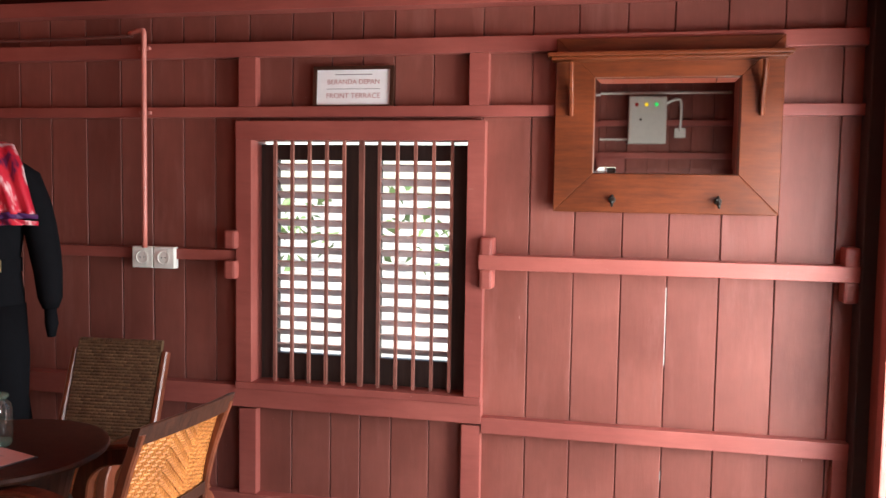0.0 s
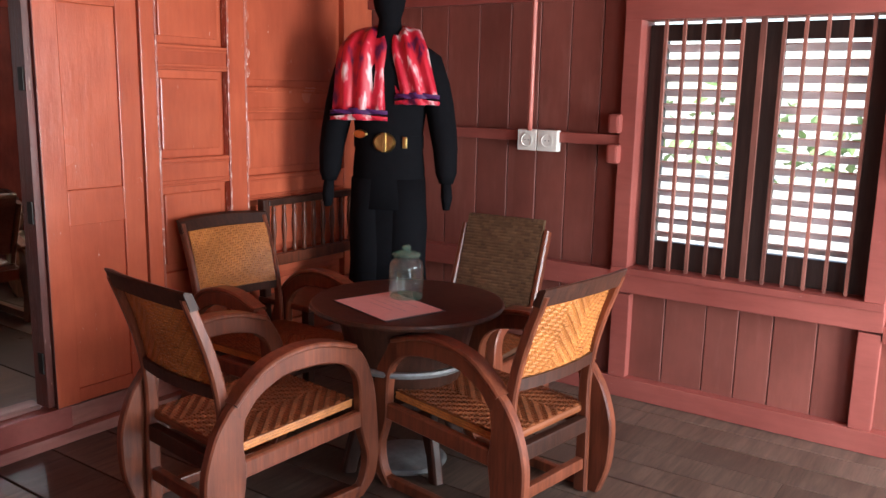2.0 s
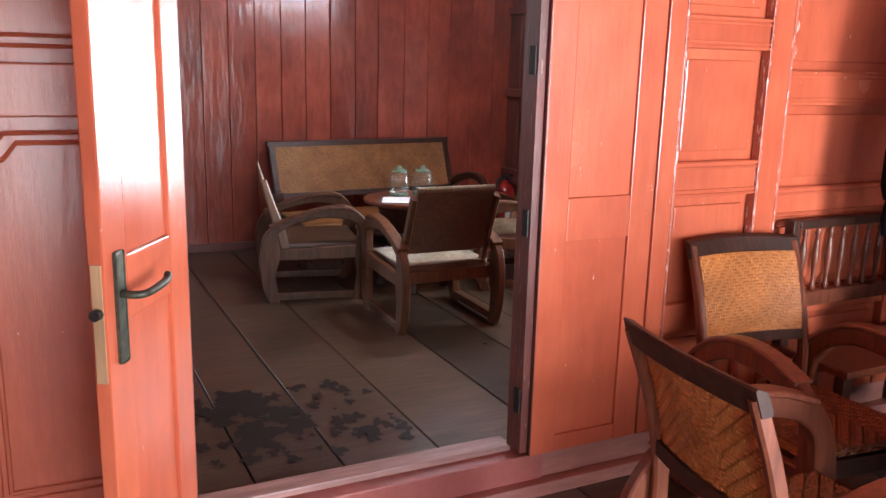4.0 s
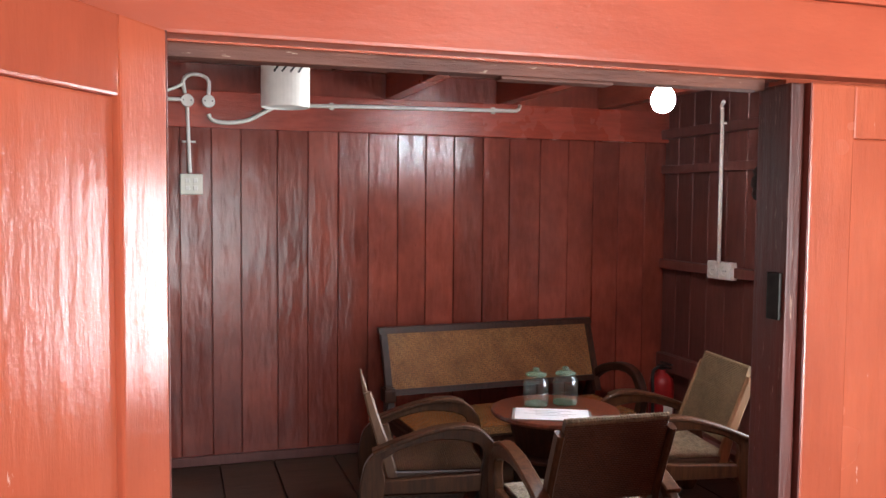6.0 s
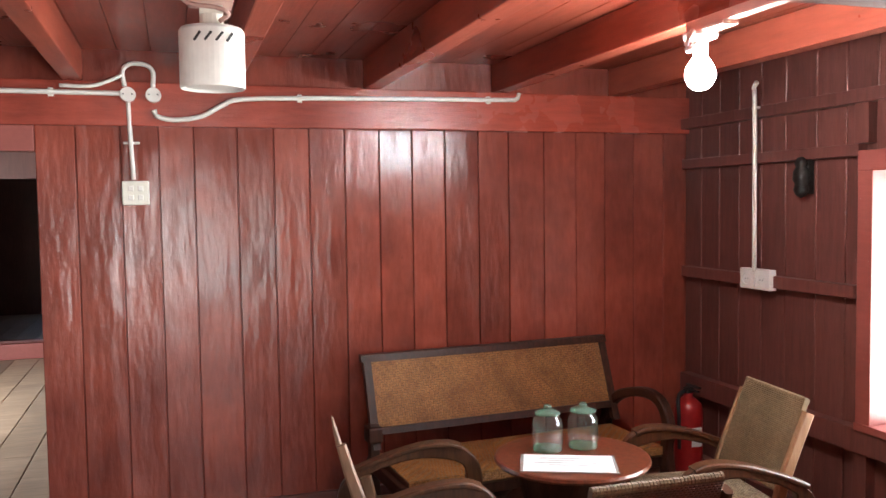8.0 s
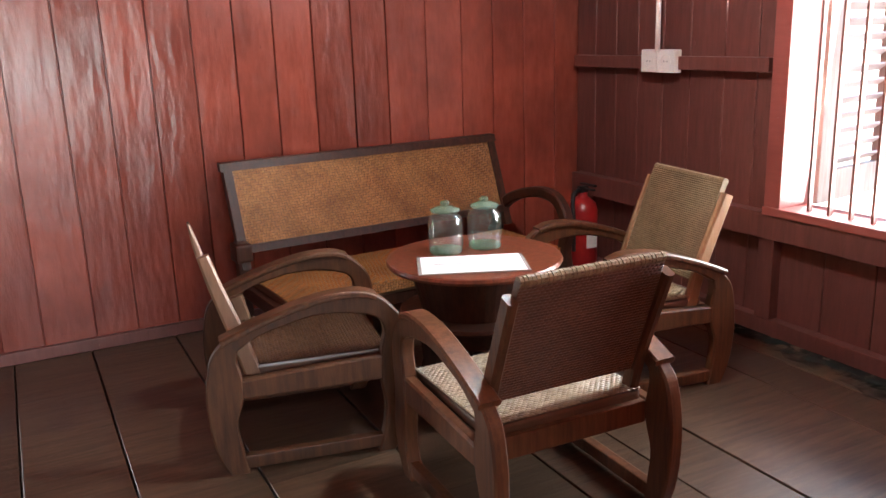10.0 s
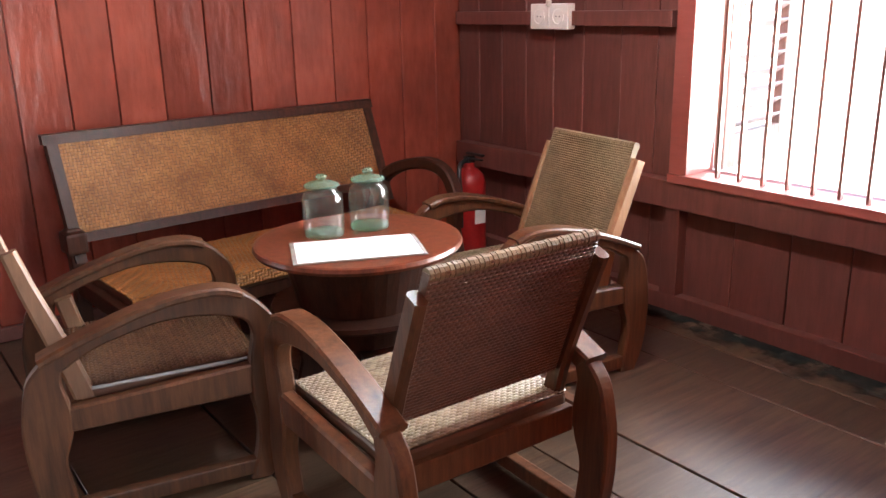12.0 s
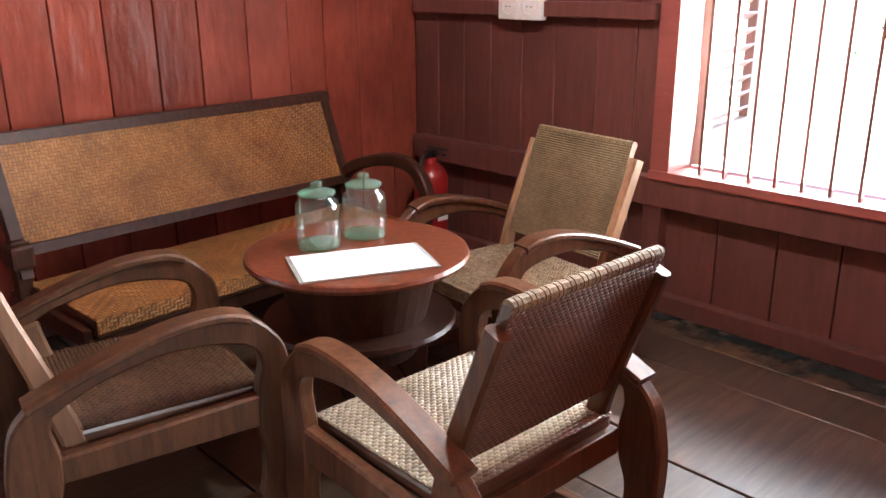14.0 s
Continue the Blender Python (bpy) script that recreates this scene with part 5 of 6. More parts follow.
lathe(bm, [(0.0, 2.085), (0.093, 2.085), (0.095, 2.10), (0.09, 2.19), (0.08, 2.205), (0.0, 2.205)], 28)
cap = part("cap", bm, VELVET, smooth=False)
cap.matrix_basis = MPOS
tagged(cap, "black velvet cap on the mannequin's head", "cap")
th = thing("belt", "black belt with large oval brass buckle on the mannequin", "belt", MPOS)
bm = bmesh.new()
lathe(bm, [(0.168, 1.2), (0.178, 1.2), (0.178, 1.265), (0.168, 1.265), (0.168, 1.2)], 32)
for v in bm.verts:
    v.co.y *= 0.72
part("strap", bm, BLACKCLOTH, th)
bm = bmesh.new()
cyl(bm, (0.0, 0.122, 1.232), (0.0, 0.138, 1.232), 0.05, 0.042, 28)
for v in bm.verts:
    v.co.x *= 1.15
part("buckle", bm, BRASS, th, "oval brass buckle")
part("buckle_bar", boxes((-0.012, 0.012, 0.132, 0.142, 1.185, 1.28), bevel=0.003), BRASS, th)
bm = bmesh.new()
box(bm, -0.112, -0.09, 0.105, 0.122, 1.205, 1.262, 0.003)
part("keeper", bm, BRASS, th, "brass keeper")
bm = bmesh.new()
cyl(bm, (0.125, 0.085, 1.27), (0.13, 0.1, 1.27), 0.045, 0.035, 24)
for v in bm.verts:
    v.co.z = 1.27 + (v.co.z - 1.27) * 0.5
part("side_plate", bm, BRASS, th, "brass side plate")

# ikat scarf over both shoulders
th = thing("scarf", "red and white ikat scarf with purple border over the mannequin's shoulders", "scarf", MPOS)


def drape(path, w, folds=0.012, taper=(1.22,)):
    bm = bmesh.new()
    line = smooth_line(path, 8)
    n = len(line)
    rows = []
    for i, p in enumerate(line):
        f = i / (n - 1)
        row = []
        for k in range(13):
            u = k / 12 - 0.5
            ww = w * (taper[0] + (1.22 - taper[0]) * min(1.0, f * 1.5))
            row.append(bm.verts.new((p.x + u * ww, p.y + folds * (0.4 + f) * math.sin(u * 19 + f * 3) - abs(u) * 0.05, p.z - abs(u) * 0.03 * (1 - f))))
        rows.append(row)
    for a, b in zip(rows, rows[1:]):
        for k in range(12):
            bm.faces.new((a[k], a[k + 1], b[k + 1], b[k]))
    return bm


def cloth(name, bm, mat, label=""):
    ob = part(name, bm, mat, th, label, smooth=True)
    so = ob.modifiers.new("thickness", "SOLIDIFY")
    so.thickness = 0.004
    return ob


for sx in (-1, 1):
    L_, xe, w_ = (1.34, 0.128, 0.215) if sx > 0 else (1.42, 0.16, 0.165)
    we = w_ * 1.1
    cloth("scarf_fall", drape([(sx * 0.03, -0.075, 1.80), (sx * 0.075, -0.02, 1.80), (sx * 0.088, 0.07, 1.755), (sx * 0.115, 0.13, 1.64), (sx * xe, 0.155, L_ + 0.05)], w_, 0.014, (0.42,)), IKAT)
    cloth("scarf_border", drape([(sx * xe, 0.158, L_ + 0.06), (sx * xe, 0.159, L_ + 0.045), (sx * xe, 0.16, L_ + 0.03)], we), PURPLE, "purple woven border")
    cloth("scarf_hem", drape([(sx * xe, 0.156, L_ + 0.03), (sx * xe, 0.157, L_ + 0.015), (sx * xe, 0.158, L_)], we), IKAT)

# settle with turned spindles behind the mannequin
th = thing("settle", "dark red-brown wooden settle with turned spindle back by the panelled wall", "bench", pose(-3.40, 3.15, 0))
part("top_rail", boxes((-0.02, 0.02, -0.36, 0.42, 0.895, 0.93), bevel=0.006), DARKWOOD, th)
part("mid_rail", boxes((-0.02, 0.02, -0.36, 0.42, 0.58, 0.64), bevel=0.006), REDWOOD, th)
part("seat", boxes((-0.03, 0.33, -0.40, 0.44, 0.40, 0.43), bevel=0.008), REDWOOD, th)
for y in (-0.37, 0.41):
    for x in (-0.01, 0.29):
        part("leg", boxes((x - 0.02, x + 0.025, y - 0.022, y + 0.022, 0, 0.40 if x > 0 else 0.93), bevel=0.005), DARKWOOD, th)
for k in range(10):
    y = -0.31 + 0.073 * k
    bm = bmesh.new()
    lathe(bm, [(0.008, 0.64), (0.014, 0.655), (0.009, 0.67), (0.008, 0.69), (0.014, 0.75), (0.016, 0.78), (0.011, 0.84), (0.008, 0.86), (0.014, 0.872), (0.009, 0.885), (0.012, 0.895)], 10, (0, y, 0))
    part("spindle", bm, REDWOOD, th, smooth=True)

# ---- things on the facade wall ----
th = thing("wall_mirror", "honey-brown wooden framed mirror with a small shelf and iron hooks", "mirror", pose(0.105, YW - 0.055, 1.895))
W2, H2, G2X, G2Z = 0.47, 0.375, 0.302, 0.207


def mitred(ax0, ax1, inner, outer):
    bm = bmesh.new()
    vs = [bm.verts.new((x, y, z)) for y in (-0.02, 0.035) for x, z in (*outer, *inner)]
    for q in ((0, 1, 2, 3), (7, 6, 5, 4), (0, 4, 5, 1), (1, 5, 6, 2), (2, 6, 7, 3), (3, 7, 4, 0)):
        bm.faces.new([vs[k] for k in q])
    bmesh.ops.recalc_face_normals(bm, faces=bm.faces[:])
    es = [e for e in bm.edges]
    bmesh.ops.bevel(bm, geom=es, offset=0.003, segments=1, affect="EDGES")
    return bm


for o, i_ in ((((-W2, H2), (W2, H2)), ((G2X, G2Z), (-G2X, G2Z))), (((-W2, -H2), (W2, -H2)), ((G2X, -G2Z), (-G2X, -G2Z))), (((-W2, H2), (-W2, -H2)), ((-G2X, -G2Z), (-G2X, G2Z))), (((W2, H2), (W2, -H2)), ((G2X, -G2Z), (G2X, G2Z)))):
    part("frame_board", mitred(0, 0, i_, o), MIRRORWOOD, th)
bm = bmesh.new()
g_o = [bm.verts.new((x, 0.003, z)) for x, z in ((-G2X - 0.004, -G2Z - 0.004), (G2X + 0.004, -G2Z - 0.004), (G2X + 0.004, G2Z + 0.004), (-G2X - 0.004, G2Z + 0.004))]
g_i = [bm.verts.new((x, 0.0, z)) for x, z in ((-G2X + 0.026, -G2Z + 0.026), (G2X - 0.026, -G2Z + 0.026), (G2X - 0.026, G2Z - 0.026), (-G2X + 0.026, G2Z - 0.026))]
g_b = [bm.verts.new(v.co + Vector((0, 0.008, 0))) for v in g_o]
bm.faces.new(g_i)
bm.faces.new(g_b[::-1])
for k in range(4):
    bm.faces.new((g_o[k], g_o[(k + 1) % 4], g_i[(k + 1) % 4], g_i[k]))
    bm.faces.new((g_b[k], g_b[(k + 1) % 4], g_o[(k + 1) % 4], g_o[k]))
bmesh.ops.recalc_face_normals(bm, faces=bm.faces[:])
part("mirror_glass", bm, MIRROR, th, "bevelled mirror glass")
part("shelf", boxes((-0.50, 0.49, -0.12, -0.018, 0.285, 0.302), (-0.485, 0.475, -0.1, -0.018, 0.272, 0.285), bevel=0.004), MIRRORWOOD, th)
for x in (-0.40, 0.385):
    bm = bmesh.new()
    sweep_yz(bm, smooth_line([(-0.085, 0.265, 0), (-0.075, 0.2, 0), (-0.045, 0.14, 0), (-0.035, 0.08, 0), (-0.03, 0.04, 0)], 5), x - 0.009, x + 0.009, [0.05, 0.05, 0.04, 0.045, 0.02])
    part("shelf_bracket", bm, MIRRORWOOD, th)
for x in (-0.215, 0.225):
    bm = bmesh.new()
    cyl(bm, (x, -0.02, -0.32), (x, -0.045, -0.32), 0.016, 0.012, 12)
    tube(bm, [(x, -0.03, -0.30), (x, -0.05, -0.33), (x, -0.07, -0.345), (x, -0.08, -0.325)], 0.006, 6, 4)
    part("hook", bm, IRON, th, "black iron hook")

th = thing("sign_board", "small framed white sign with faded red lettering above the window", "sign", pose(-1.305, YW - 0.03, 2.075, -4))
part("sign_frame", boxes((-0.195, 0.195, -0.012, 0.012, 0.082, 0.098), (-0.195, 0.195, -0.012, 0.012, -0.098, -0.082), (-0.195, -0.178, -0.012, 0.012, -0.082, 0.082), (0.178, 0.195, -0.012, 0.012, -0.082, 0.082)), DARKWOOD, th)
part("sign_sheet", boxes((-0.178, 0.178, -0.004, 0.008, -0.082, 0.082)), PAPER, th)


def lettering(text, size, x, z, mat, parent):
    cu = bpy.data.curves.new("lettering", "FONT")
    cu.body, cu.size, cu.align_x, cu.extrude = text, size, "CENTER", 0.0004
    ob = new("lettering_source", cu)
    me = bpy.data.meshes.new_from_object(ob.evaluated_get(bpy.context.evaluated_depsgraph_get()))
    bpy.data.objects.remove(ob)
    me.materials.clear()
    me.materials.append(mat)
    o = new("lettering", me)
    o.parent = parent
    o.matrix_basis = pose(x, -0.006, z, 90)
    return o


lettering("BERANDA DEPAN", 0.032, 0, 0.015, REDINK, th)
lettering("FRONT TERRACE", 0.034, 0, -0.05, REDINK, th)
part("print_line", boxes((-0.09, 0.09, -0.0055, -0.004, 0.058, 0.062)), INK, th)
part("print_line", boxes((-0.13, 0.13, -0.0055, -0.004, -0.008, -0.006)), INK, th)


def double_socket(label, m, face):
    th = thing("double_socket", label, "socket", m)
    for x in (-0.058, 0.058):
        b = part("socket_box", boxes((x - 0.056, x + 0.056, -0.045, 0.0, -0.053, 0.053), bevel=0.005), face, th)
        bm = bmesh.new()
        lathe(bm, [(0.034, 0.0), (0.036, 0.003), (0.03, 0.004), (0.028, -0.001), (0.0, -0.002)], 24)
        r = part("socket_face", bm, WHITE, th)
        r.matrix_basis = pose(x, -0.0455, 0.0, 90)
        bm = bmesh.new()
        for dx in (-0.01, 0.01):
            cyl(bm, (x + dx, -0.0475, 0), (x + dx, -0.0462, 0), 0.003, seg=8)
        part("pin_hole", bm, RUBBER, th)
    return th


double_socket("white surface-mounted double wall socket on the red planks", pose(-2.322, YW - 0.045 + 0.02, 1.252), WHITE)
double_socket("white surface-mounted double wall socket in the room", pose(-6.415, YW - 0.03, 1.27), WHITE)


def conduit(label, pts, r, mat, clips=(), rounded=True, n=6):
    th = thing("conduit", label, "conduit")
    bm = bmesh.new()
    tube(bm, pts, r, 8, n, rounded)
    part("pipe", bm, mat, th, smooth=True)
    for c, d in clips:
        x, y, z = c
        part("clip", boxes((x - d[0], x + d[0], y - 0.012, y + 0.012, z - d[1], z + d[1]), bevel=0.003), mat, th)
    return th


PIPE_RED = paint("worn_pink_pipe_paint", (0.55, 0.22, 0.18), (0.45, 0.12, 0.09), (0.3, 0.5), (5, 5, 1), 0.4, 0.8, (0.7, 0.5, 0.45))
conduit("red painted worn conduit dropping to the wall socket", [(-2.362, YW - 0.075, 1.30), (-2.36, YW - 0.075, 1.7), (-2.358, YW - 0.075, 2.2), (-2.356, YW - 0.075, 2.33), (-2.37, YW - 0.072, 2.355), (-2.45, YW - 0.05, 2.345)], 0.013, PIPE_RED, [((-2.36, YW - 0.062, 2.27), (0.03, 0.008)), ((-2.36, YW - 0.062, 1.96), (0.03, 0.008))], n=3)
conduit("dark red cable along the top of the wall", [(-2.44, YW - 0.04, 2.335), (-2.9, YW - 0.04, 2.328), (-3.4, YW - 0.04, 2.325)], 0.008, DARK_RED)
conduit("white conduit dropping to the room's socket", [(-6.415, YW - 0.075, 1.31), (-6.417, YW - 0.075, 1.8), (-6.42, YW - 0.075, 2.2), (-6.415, YW - 0.085, 2.25), (-6.385, YW - 0.09, 2.275)], 0.012, WHITE, [((-6.419, YW - 0.064, 2.15), (0.024, 0.007))], n=3)

# dark oil lamp bracket on the room's wall
th = thing("wall_ornament", "dark carved wall ornament hanging on the plank wall", "ornament", pose(-6.11, YW - 0.03, 1.775))
bm = bmesh.new()
lathe(bm, [(0.0, -0.09), (0.03, -0.075), (0.045, -0.05), (0.035, -0.02), (0.05, 0.0), (0.045, 0.04), (0.028, 0.06), (0.04, 0.08), (0.02, 0.105), (0.0, 0.11)], 14)
for v in bm.verts:
    v.co.y = v.co.y * 0.7 - 0.02
part("body", bm, IRON, th, smooth=True)
part("back_plate", boxes((-0.03, 0.03, -0.005, 0.03, -0.07, 0.09), bevel=0.004), IRON, th)

# fire extinguisher in the corner
th = thing("fire_extinguisher", "red fire extinguisher standing in the dark corner", "fire extinguisher", pose(-6.875, 3.545, FB) @ Matrix.Scale(1.08, 4))
bm = bmesh.new()
lathe(bm, [(0.0, 0.0), (0.07, 0.0), (0.075, 0.015), (0.075, 0.34), (0.066, 0.375), (0.04, 0.40), (0.025, 0.41), (0.025, 0.43), (0.0, 0.43)], 24)
part("cylinder", bm, EXTRED, th, smooth=True)
bm = bmesh.new()
box(bm, -0.02, 0.02, -0.02, 0.02, 0.43, 0.46, 0.004)
box(bm, -0.012, 0.1, -0.01, 0.01, 0.468, 0.478, 0.003)
box(bm, -0.012, 0.09, -0.01, 0.01, 0.447, 0.455, 0.003)
part("valve", bm, RUBBER, th)
bm = bmesh.new()
tube(bm, [(0.0, -0.02, 0.445), (0.03, -0.08, 0.42), (0.05, -0.09, 0.3), (0.045, -0.085, 0.15)], 0.01, 8, 5)
part("hose", bm, RUBBER, th, smooth=True)
part("label_band", boxes((0.0735, 0.0775, -0.03, 0.03, 0.16, 0.26)), WHITE, th)

# ---- wiring and lamps of the room ----
XC = XB + 0.065
conduit("white conduit along the wall beam", [(XC, -0.8, 2.225), (XC, 0.2, 2.226), (XC, 0.585, 2.226)], 0.012, WHITE, [((XC - 0.01, 0.25, 2.226), (0.01, 0.02))])
conduit("white conduit running on to the joists", [(XC, 0.70, 2.15), (XC, 0.72, 2.118), (XC, 0.80, 2.105), (XC, 0.92, 2.125), (XC, 1.02, 2.18), (XC, 1.12, 2.212), (XC, 1.5, 2.226), (XC, 2.0, 2.234), (XC, 2.5, 2.242), (XC, 2.58, 2.248), (XC, 2.60, 2.28)], 0.012, WHITE, [((XC - 0.01, 1.4, 2.223), (0.01, 0.02)), ((XC - 0.01, 2.42, 2.24), (0.01, 0.02))], n=4)
conduit("white conduit loop between junction boxes", [(XC, 0.572, 2.26), (XC, 0.565, 2.33), (XC, 0.60, 2.365), (XC, 0.66, 2.365), (XC, 0.70, 2.335), (XC, 0.70, 2.26)], 0.011, WHITE)
conduit("thin white cable joining the junction box", [(XC + 0.01, 0.29, 2.255), (XC + 0.01, 0.42, 2.255), (XC + 0.01, 0.5, 2.28), (XC + 0.01, 0.56, 2.31)], 0.009, WHITE)
conduit("white conduit dropping to the wall switch", [(XC - 0.02, 0.585, 2.2), (XC - 0.03, 0.59, 2.0), (XB + 0.015, 0.597, 1.82)], 0.011, WHITE, [((XB + 0.02, 0.593, 1.995), (0.012, 0.006))], n=3)
tagged(part("pipe_saddle", boxes((XB, XB + 0.012, 0.555, 0.63, 1.99, 2.002), bevel=0.003), WHITE), "white pipe saddle on the plank wall", "saddle")
for y in (0.585, 0.70):
    th = thing("junction_box", "round white junction box on the wall beam", "junction box", pose(XC - 0.012, y, 2.222), "junction boxes")
    bm = bmesh.new()
    cyl(bm, (-0.012, 0, 0), (0.03, 0, 0), 0.037, 0.034, 20)
    part("box", bm, WHITE, th)
    bm = bmesh.new()
    for a in range(2):
        cyl(bm, (0.03, 0.02 - 0.04 * a, 0), (0.033, 0.02 - 0.04 * a, 0), 0.004, seg=8)
    part("screw", bm, IRON, th)
th = thing("wall_switch", "square white four-way wall switch plate on the red planks", "switch", pose(XB + 0.003, 0.605, 1.755))
part("plate", boxes((0, 0.022, -0.062, 0.062, -0.058, 0.058), bevel=0.006), CREAM, th)
for dy in (-0.022, 0.022):
    for dz in (-0.022, 0.022):
        part("rocker", boxes((0.022, 0.026, dy - 0.012, dy + 0.012, dz - 0.012, dz + 0.012), bevel=0.002), WHITE, th)

th = thing("cylinder_lamp", "white cylindrical ceiling spotlight with slanted vents on the joist", "ceiling lamp", pose(-5.08, 0.882, 1.99))
bm = bmesh.new()
lathe(bm, [(0.07, 0.006), (0.081, 0.0), (0.083, 0.004), (0.083, 0.146), (0.078, 0.154), (0.0, 0.154)], 40)
part("shade", bm, WHITE, th, smooth=False)
bm = bmesh.new()
lathe(bm, [(0.0, 0.03), (0.06, 0.03), (0.07, 0.008), (0.066, 0.006), (0.0, 0.012)], 28)
part("reflector", bm, CREAM, th)
for k in range(4):
    a = radians(-28 + 19 * k)
    v = part("vent_slot", boxes((-0.0015, 0.0015, -0.003, 0.003, -0.014, 0.014)), RUBBER, th)
    v.matrix_basis = pose(0.0834 * math.cos(a), 0.0834 * math.sin(a), 0.122, -38, 0, math.degrees(a))
bm = bmesh.new()
cyl(bm, (0, 0, 0.152), (0, 0, 0.19), 0.03)
box(bm, -0.012, 0.012, -0.03, 0.03, 0.185, 0.217, 0.003)
part("bracket", bm, CREAM, th)
part("mount_block", boxes((-0.05, 0.05, -0.055, 0.055, 0.215, 0.449), bevel=0.004), PINKBOARD, th, "pinkish wooden mounting block")
bm = bmesh.new()
tube(bm, [(0.03, 0.02, 0.17), (0.05, 0.04, 0.185), (0.05, 0.01, 0.20), (0.03, -0.07, 0.22), (0.03, -0.075, 0.32), (0.03, -0.07, 0.445)], 0.006, 8, 5)
part("cable", bm, PINKBOARD, th, smooth=True)

th = thing("light_bulb", "glowing white round bulb in a white holder under the joist", "light bulb", pose(-5.23, 2.466, 2.102))
bm = bmesh.new()
lathe(bm, [(0.0, -0.052), (0.02, -0.048), (0.038, -0.035), (0.049, -0.012), (0.05, 0.008), (0.043, 0.03), (0.03, 0.05), (0.02, 0.066), (0.0, 0.07)], 28)
part("glass_bulb", bm, BULB, th, smooth=True)
bm = bmesh.new()
lathe(bm, [(0.0, 0.062), (0.022, 0.062), (0.026, 0.075), (0.026, 0.11), (0.055, 0.12), (0.058, 0.135), (0.0, 0.137)], 24)
part("holder", bm, WHITE, th, smooth=True)
part("base_board", boxes((-0.055, 0.16, -0.03, 0.03, 0.135, 0.15), (-0.055, 1.2, -0.02, 0.02, 0.15, 0.183), bevel=0.004), PINKBOARD, th)
bm = bmesh.new()
tube(bm, [(0.02, -0.03, 0.1), (0.04, -0.075, 0.07), (0.05, -0.085, 0.1), (0.045, -0.06, 0.135)], 0.009, 8, 5)
part("cable", bm, WHITE, th, smooth=True)

# ---- electrical cabinet and wiring opposite the mirror ----
th = thing("electrical_cabinet", "grey metal electrical cabinet with pilot lamps on the plank wall", "cabinet", pose(0.135, S_Y, 2.30))
part("cabinet_body", boxes((-0.175, 0.175, 0.0, 0.16, -0.22, 0.22), bevel=0.006), GREYBOX, th)
part("cabinet_door", boxes((-0.165, 0.165, 0.16, 0.172, -0.21, 0.21), bevel=0.003), GREYBOX, th)
for x, mt in ((-0.10, RED_DOT), (-0.01, YELLOW_DOT), (0.08, GREEN_DOT)):
    bm = bmesh.new()
    cyl(bm, (x, 0.172, 0.14), (x, 0.185, 0.14), 0.018, 0.016, 16)
    part("pilot_lamp", bm, mt, th)
bm = bmesh.new()
cyl(bm, (-0.06, 0.172, 0.0), (-0.06, 0.18, 0.0), 0.012, seg=12)
part("lock", bm, RUBBER, th)
conduit("white conduit beside the electrical cabinet", [(0.31, S_Y + 0.04, 2.46), (0.40, S_Y + 0.04, 2.50), (0.445, S_Y + 0.04, 2.46), (0.445, S_Y + 0.04, 2.20)], 0.012, WHITE)
tagged(part("switch_plate", boxes((0.395, 0.495, S_Y, S_Y + 0.03, 2.14, 2.23), bevel=0.005), WHITE), "square white switch plate on the plank wall", "switch")
conduit("white conduit along the opposite wall", [(-2.0, S_Y + 0.05, 2.56), (-0.5, S_Y + 0.05, 2.56), (0.9, S_Y + 0.05, 2.56)], 0.012, WHITE)
conduit("white conduit under the electrical cabinet", [(-1.2, S_Y + 0.05, 2.12), (-0.5, S_Y + 0.05, 2.12), (0.02, S_Y + 0.05, 2.12)], 0.01, WHITE)

# greenery outside the windows
th = thing("hedge", "sunlit green garden shrubs outside the windows", "shrub", kind="stuff")
bm = bmesh.new()
gr = random.Random(3)
for k in range(600):
    x, y = gr.uniform(-14, 12), gr.uniform(26.0, 31.0)
    z = -1.2 + 3.4 * gr.random() ** 0.8 * (0.75 + 0.25 * math.sin(x * 0.9) * math.sin(x * 0.37 + 1))
    s_ = gr.uniform(0.3, 0.8)
    r = Euler((gr.uniform(-1, 1), gr.uniform(-1, 1), gr.uniform(0, 6))).to_matrix()
    q = [bm.verts.new(Vector((x, y, z)) + r @ Vector(d) * s_) for d in ((-0.5, 0, 0), (0, -0.25, 0.08), (0.5, 0, 0), (0, 0.25, 0.08))]
    bm.faces.new(q)
part("leaves", bm, LEAFGREEN, th, kind="stuff")

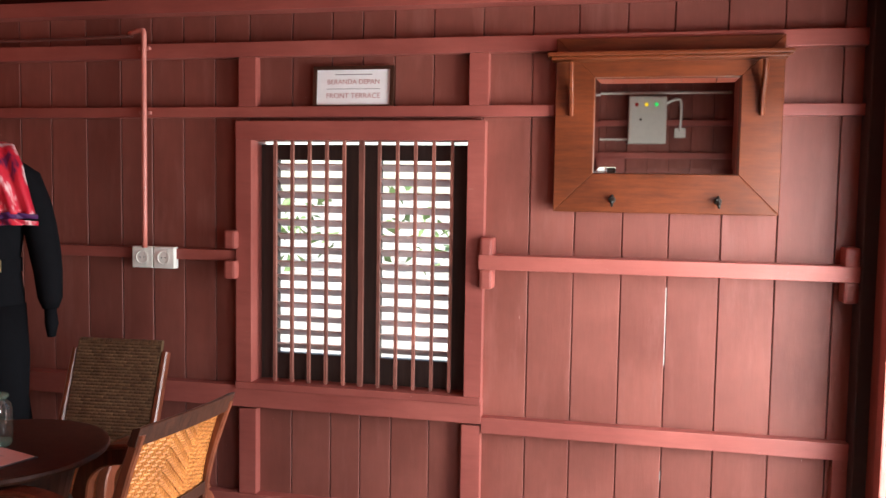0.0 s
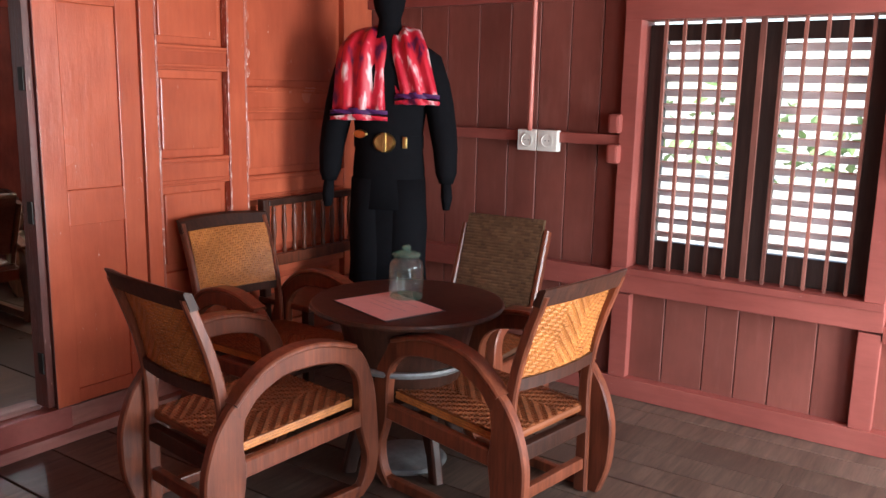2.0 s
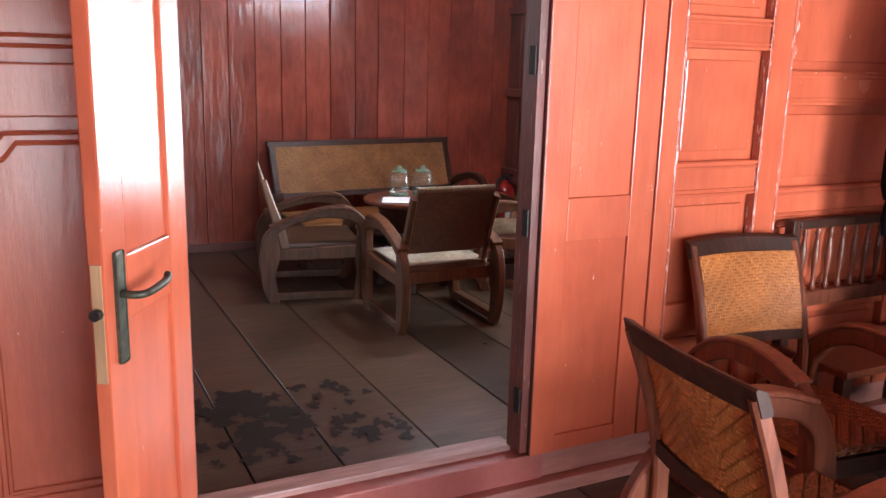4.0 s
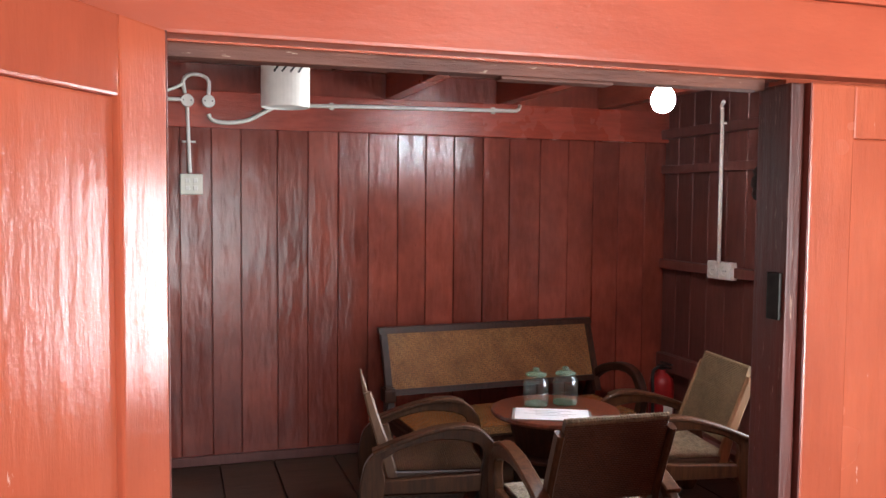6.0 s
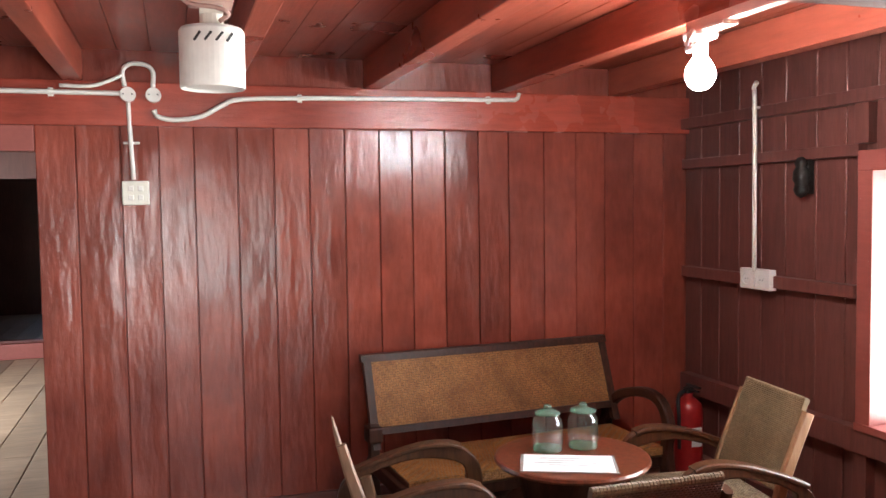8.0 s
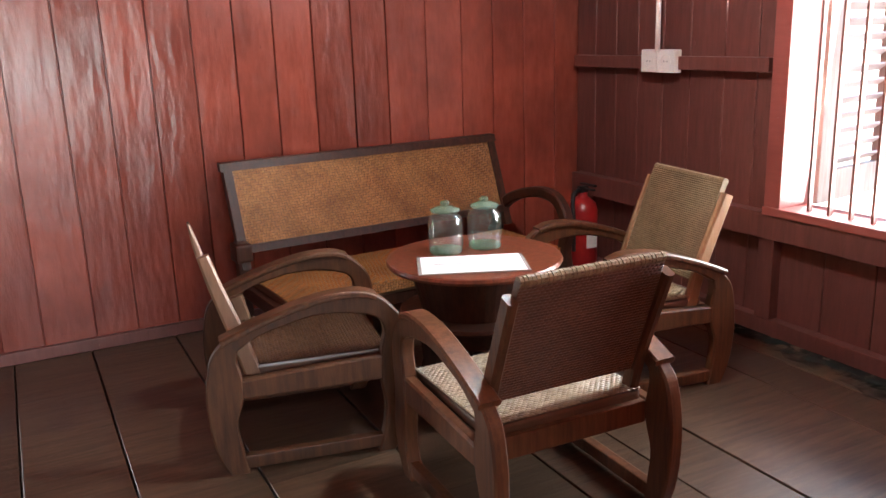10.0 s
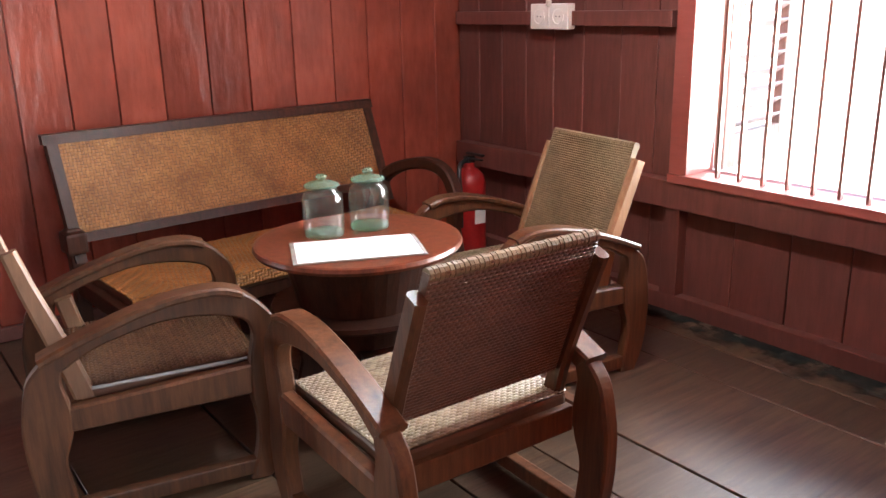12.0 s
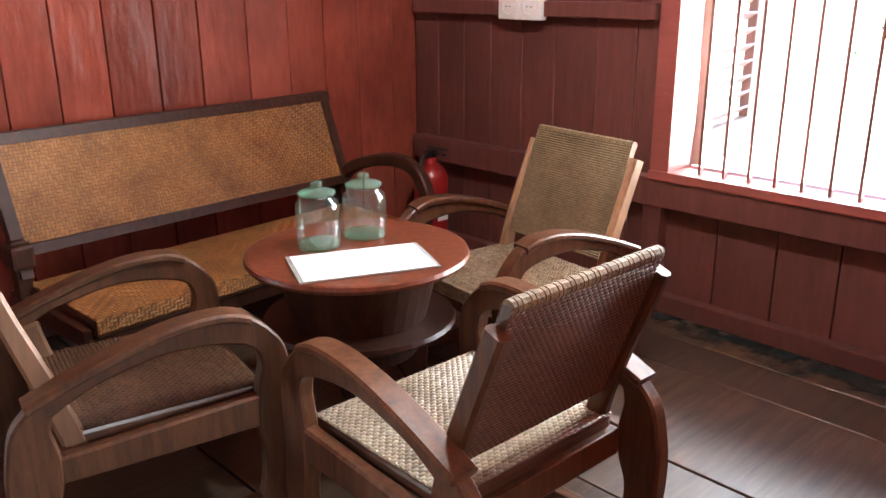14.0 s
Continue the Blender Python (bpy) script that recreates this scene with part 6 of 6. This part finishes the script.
# dark water stains on the room's floor by the doorway
WET, wnt_, wp_ = material("dark_wet_stain")
wp_.inputs["Base Color"].default_value = (0.02, 0.015, 0.013, 1)
wp_.inputs["Roughness"].default_value = 0.5
wp_.inputs["Specular IOR Level"].default_value = 0.15
bm = bmesh.new()
sr = random.Random(21)
for k in range(90):
    big = k < 8
    cx = sr.gauss(-4.33, 0.16) if big else sr.uniform(-4.45, -3.78)
    cy = sr.gauss(0.86, 0.09) if big else sr.uniform(0.62, 1.4)
    rad = sr.uniform(0.035, 0.08) if big else sr.uniform(0.01, 0.03)
    n = 22
    ph = [sr.uniform(0, 6.28) for _ in range(3)]
    zz = FB + 0.0008 + 0.00004 * k
    ring = []
    for q in range(n):
        a = 2 * math.pi * q / n
        rr = rad * (1 + 0.28 * math.sin(3 * a + ph[0]) + 0.2 * math.sin(5 * a + ph[1]) + 0.12 * math.sin(9 * a + ph[2]))
        ring.append(bm.verts.new((cx + rr * 1.3 * math.cos(a), cy + rr * math.sin(a), zz)))
    bm.faces.new(ring)
ob = part("water_stain", bm, WET)
tagged(ob, "dark wet splashes on the floorboards by the threshold", "stain", kind="stuff")

# shade under the sill, painted as patchy dark strips along the window wall
FOOT_SHADE, dnt_, dp_ = material("wall_foot_shade")
dp_.inputs["Base Color"].default_value = (0.03, 0.03, 0.026, 1)
dp_.inputs["Roughness"].default_value = 0.7
dp_.inputs["Specular IOR Level"].default_value = 0.2
dtc_ = dnt_.nodes.new("ShaderNodeTexCoord")
dno_ = dnt_.nodes.new("ShaderNodeTexNoise")
dno_.inputs["Scale"].default_value = 14.0
dno_.inputs["Detail"].default_value = 8.0
dnt_.links.new(dtc_.outputs["Object"], dno_.inputs["Vector"])
dmr_ = dnt_.nodes.new("ShaderNodeMapRange")
dmr_.inputs["From Min"].default_value = 0.36
dmr_.inputs["From Max"].default_value = 0.66
dmr_.inputs["To Max"].default_value = 0.8
dnt_.links.new(dno_.outputs["Fac"], dmr_.inputs["Value"])
dnt_.links.new(dmr_.outputs["Result"], dp_.inputs["Alpha"])
bm = bmesh.new()
dr = random.Random(8)
for layer, reach in enumerate((0.05, 0.08, 0.11, 0.14, 0.17)):
    ph = [dr.uniform(0, 6.28) for _ in range(3)]
    zz = FB + 0.0012 + 0.0004 * layer
    prev = None
    for k in range(71):
        x = -6.6 + 0.04 * k
        w_ = reach * (1 + 0.22 * math.sin(5 * x + ph[0]) + 0.16 * math.sin(13 * x + ph[1]) + 0.1 * math.sin(37 * x + ph[2]))
        pair = (bm.verts.new((x, 3.695, zz)), bm.verts.new((x, 3.695 - w_, zz)))
        if prev:
            bm.faces.new((prev[0], prev[1], pair[1], pair[0]))
        prev = pair
ob = part("wall_foot_shade", bm, FOOT_SHADE)
tagged(ob, "patchy painted shade on the floor along the foot of the window wall", "dirt", kind="stuff")
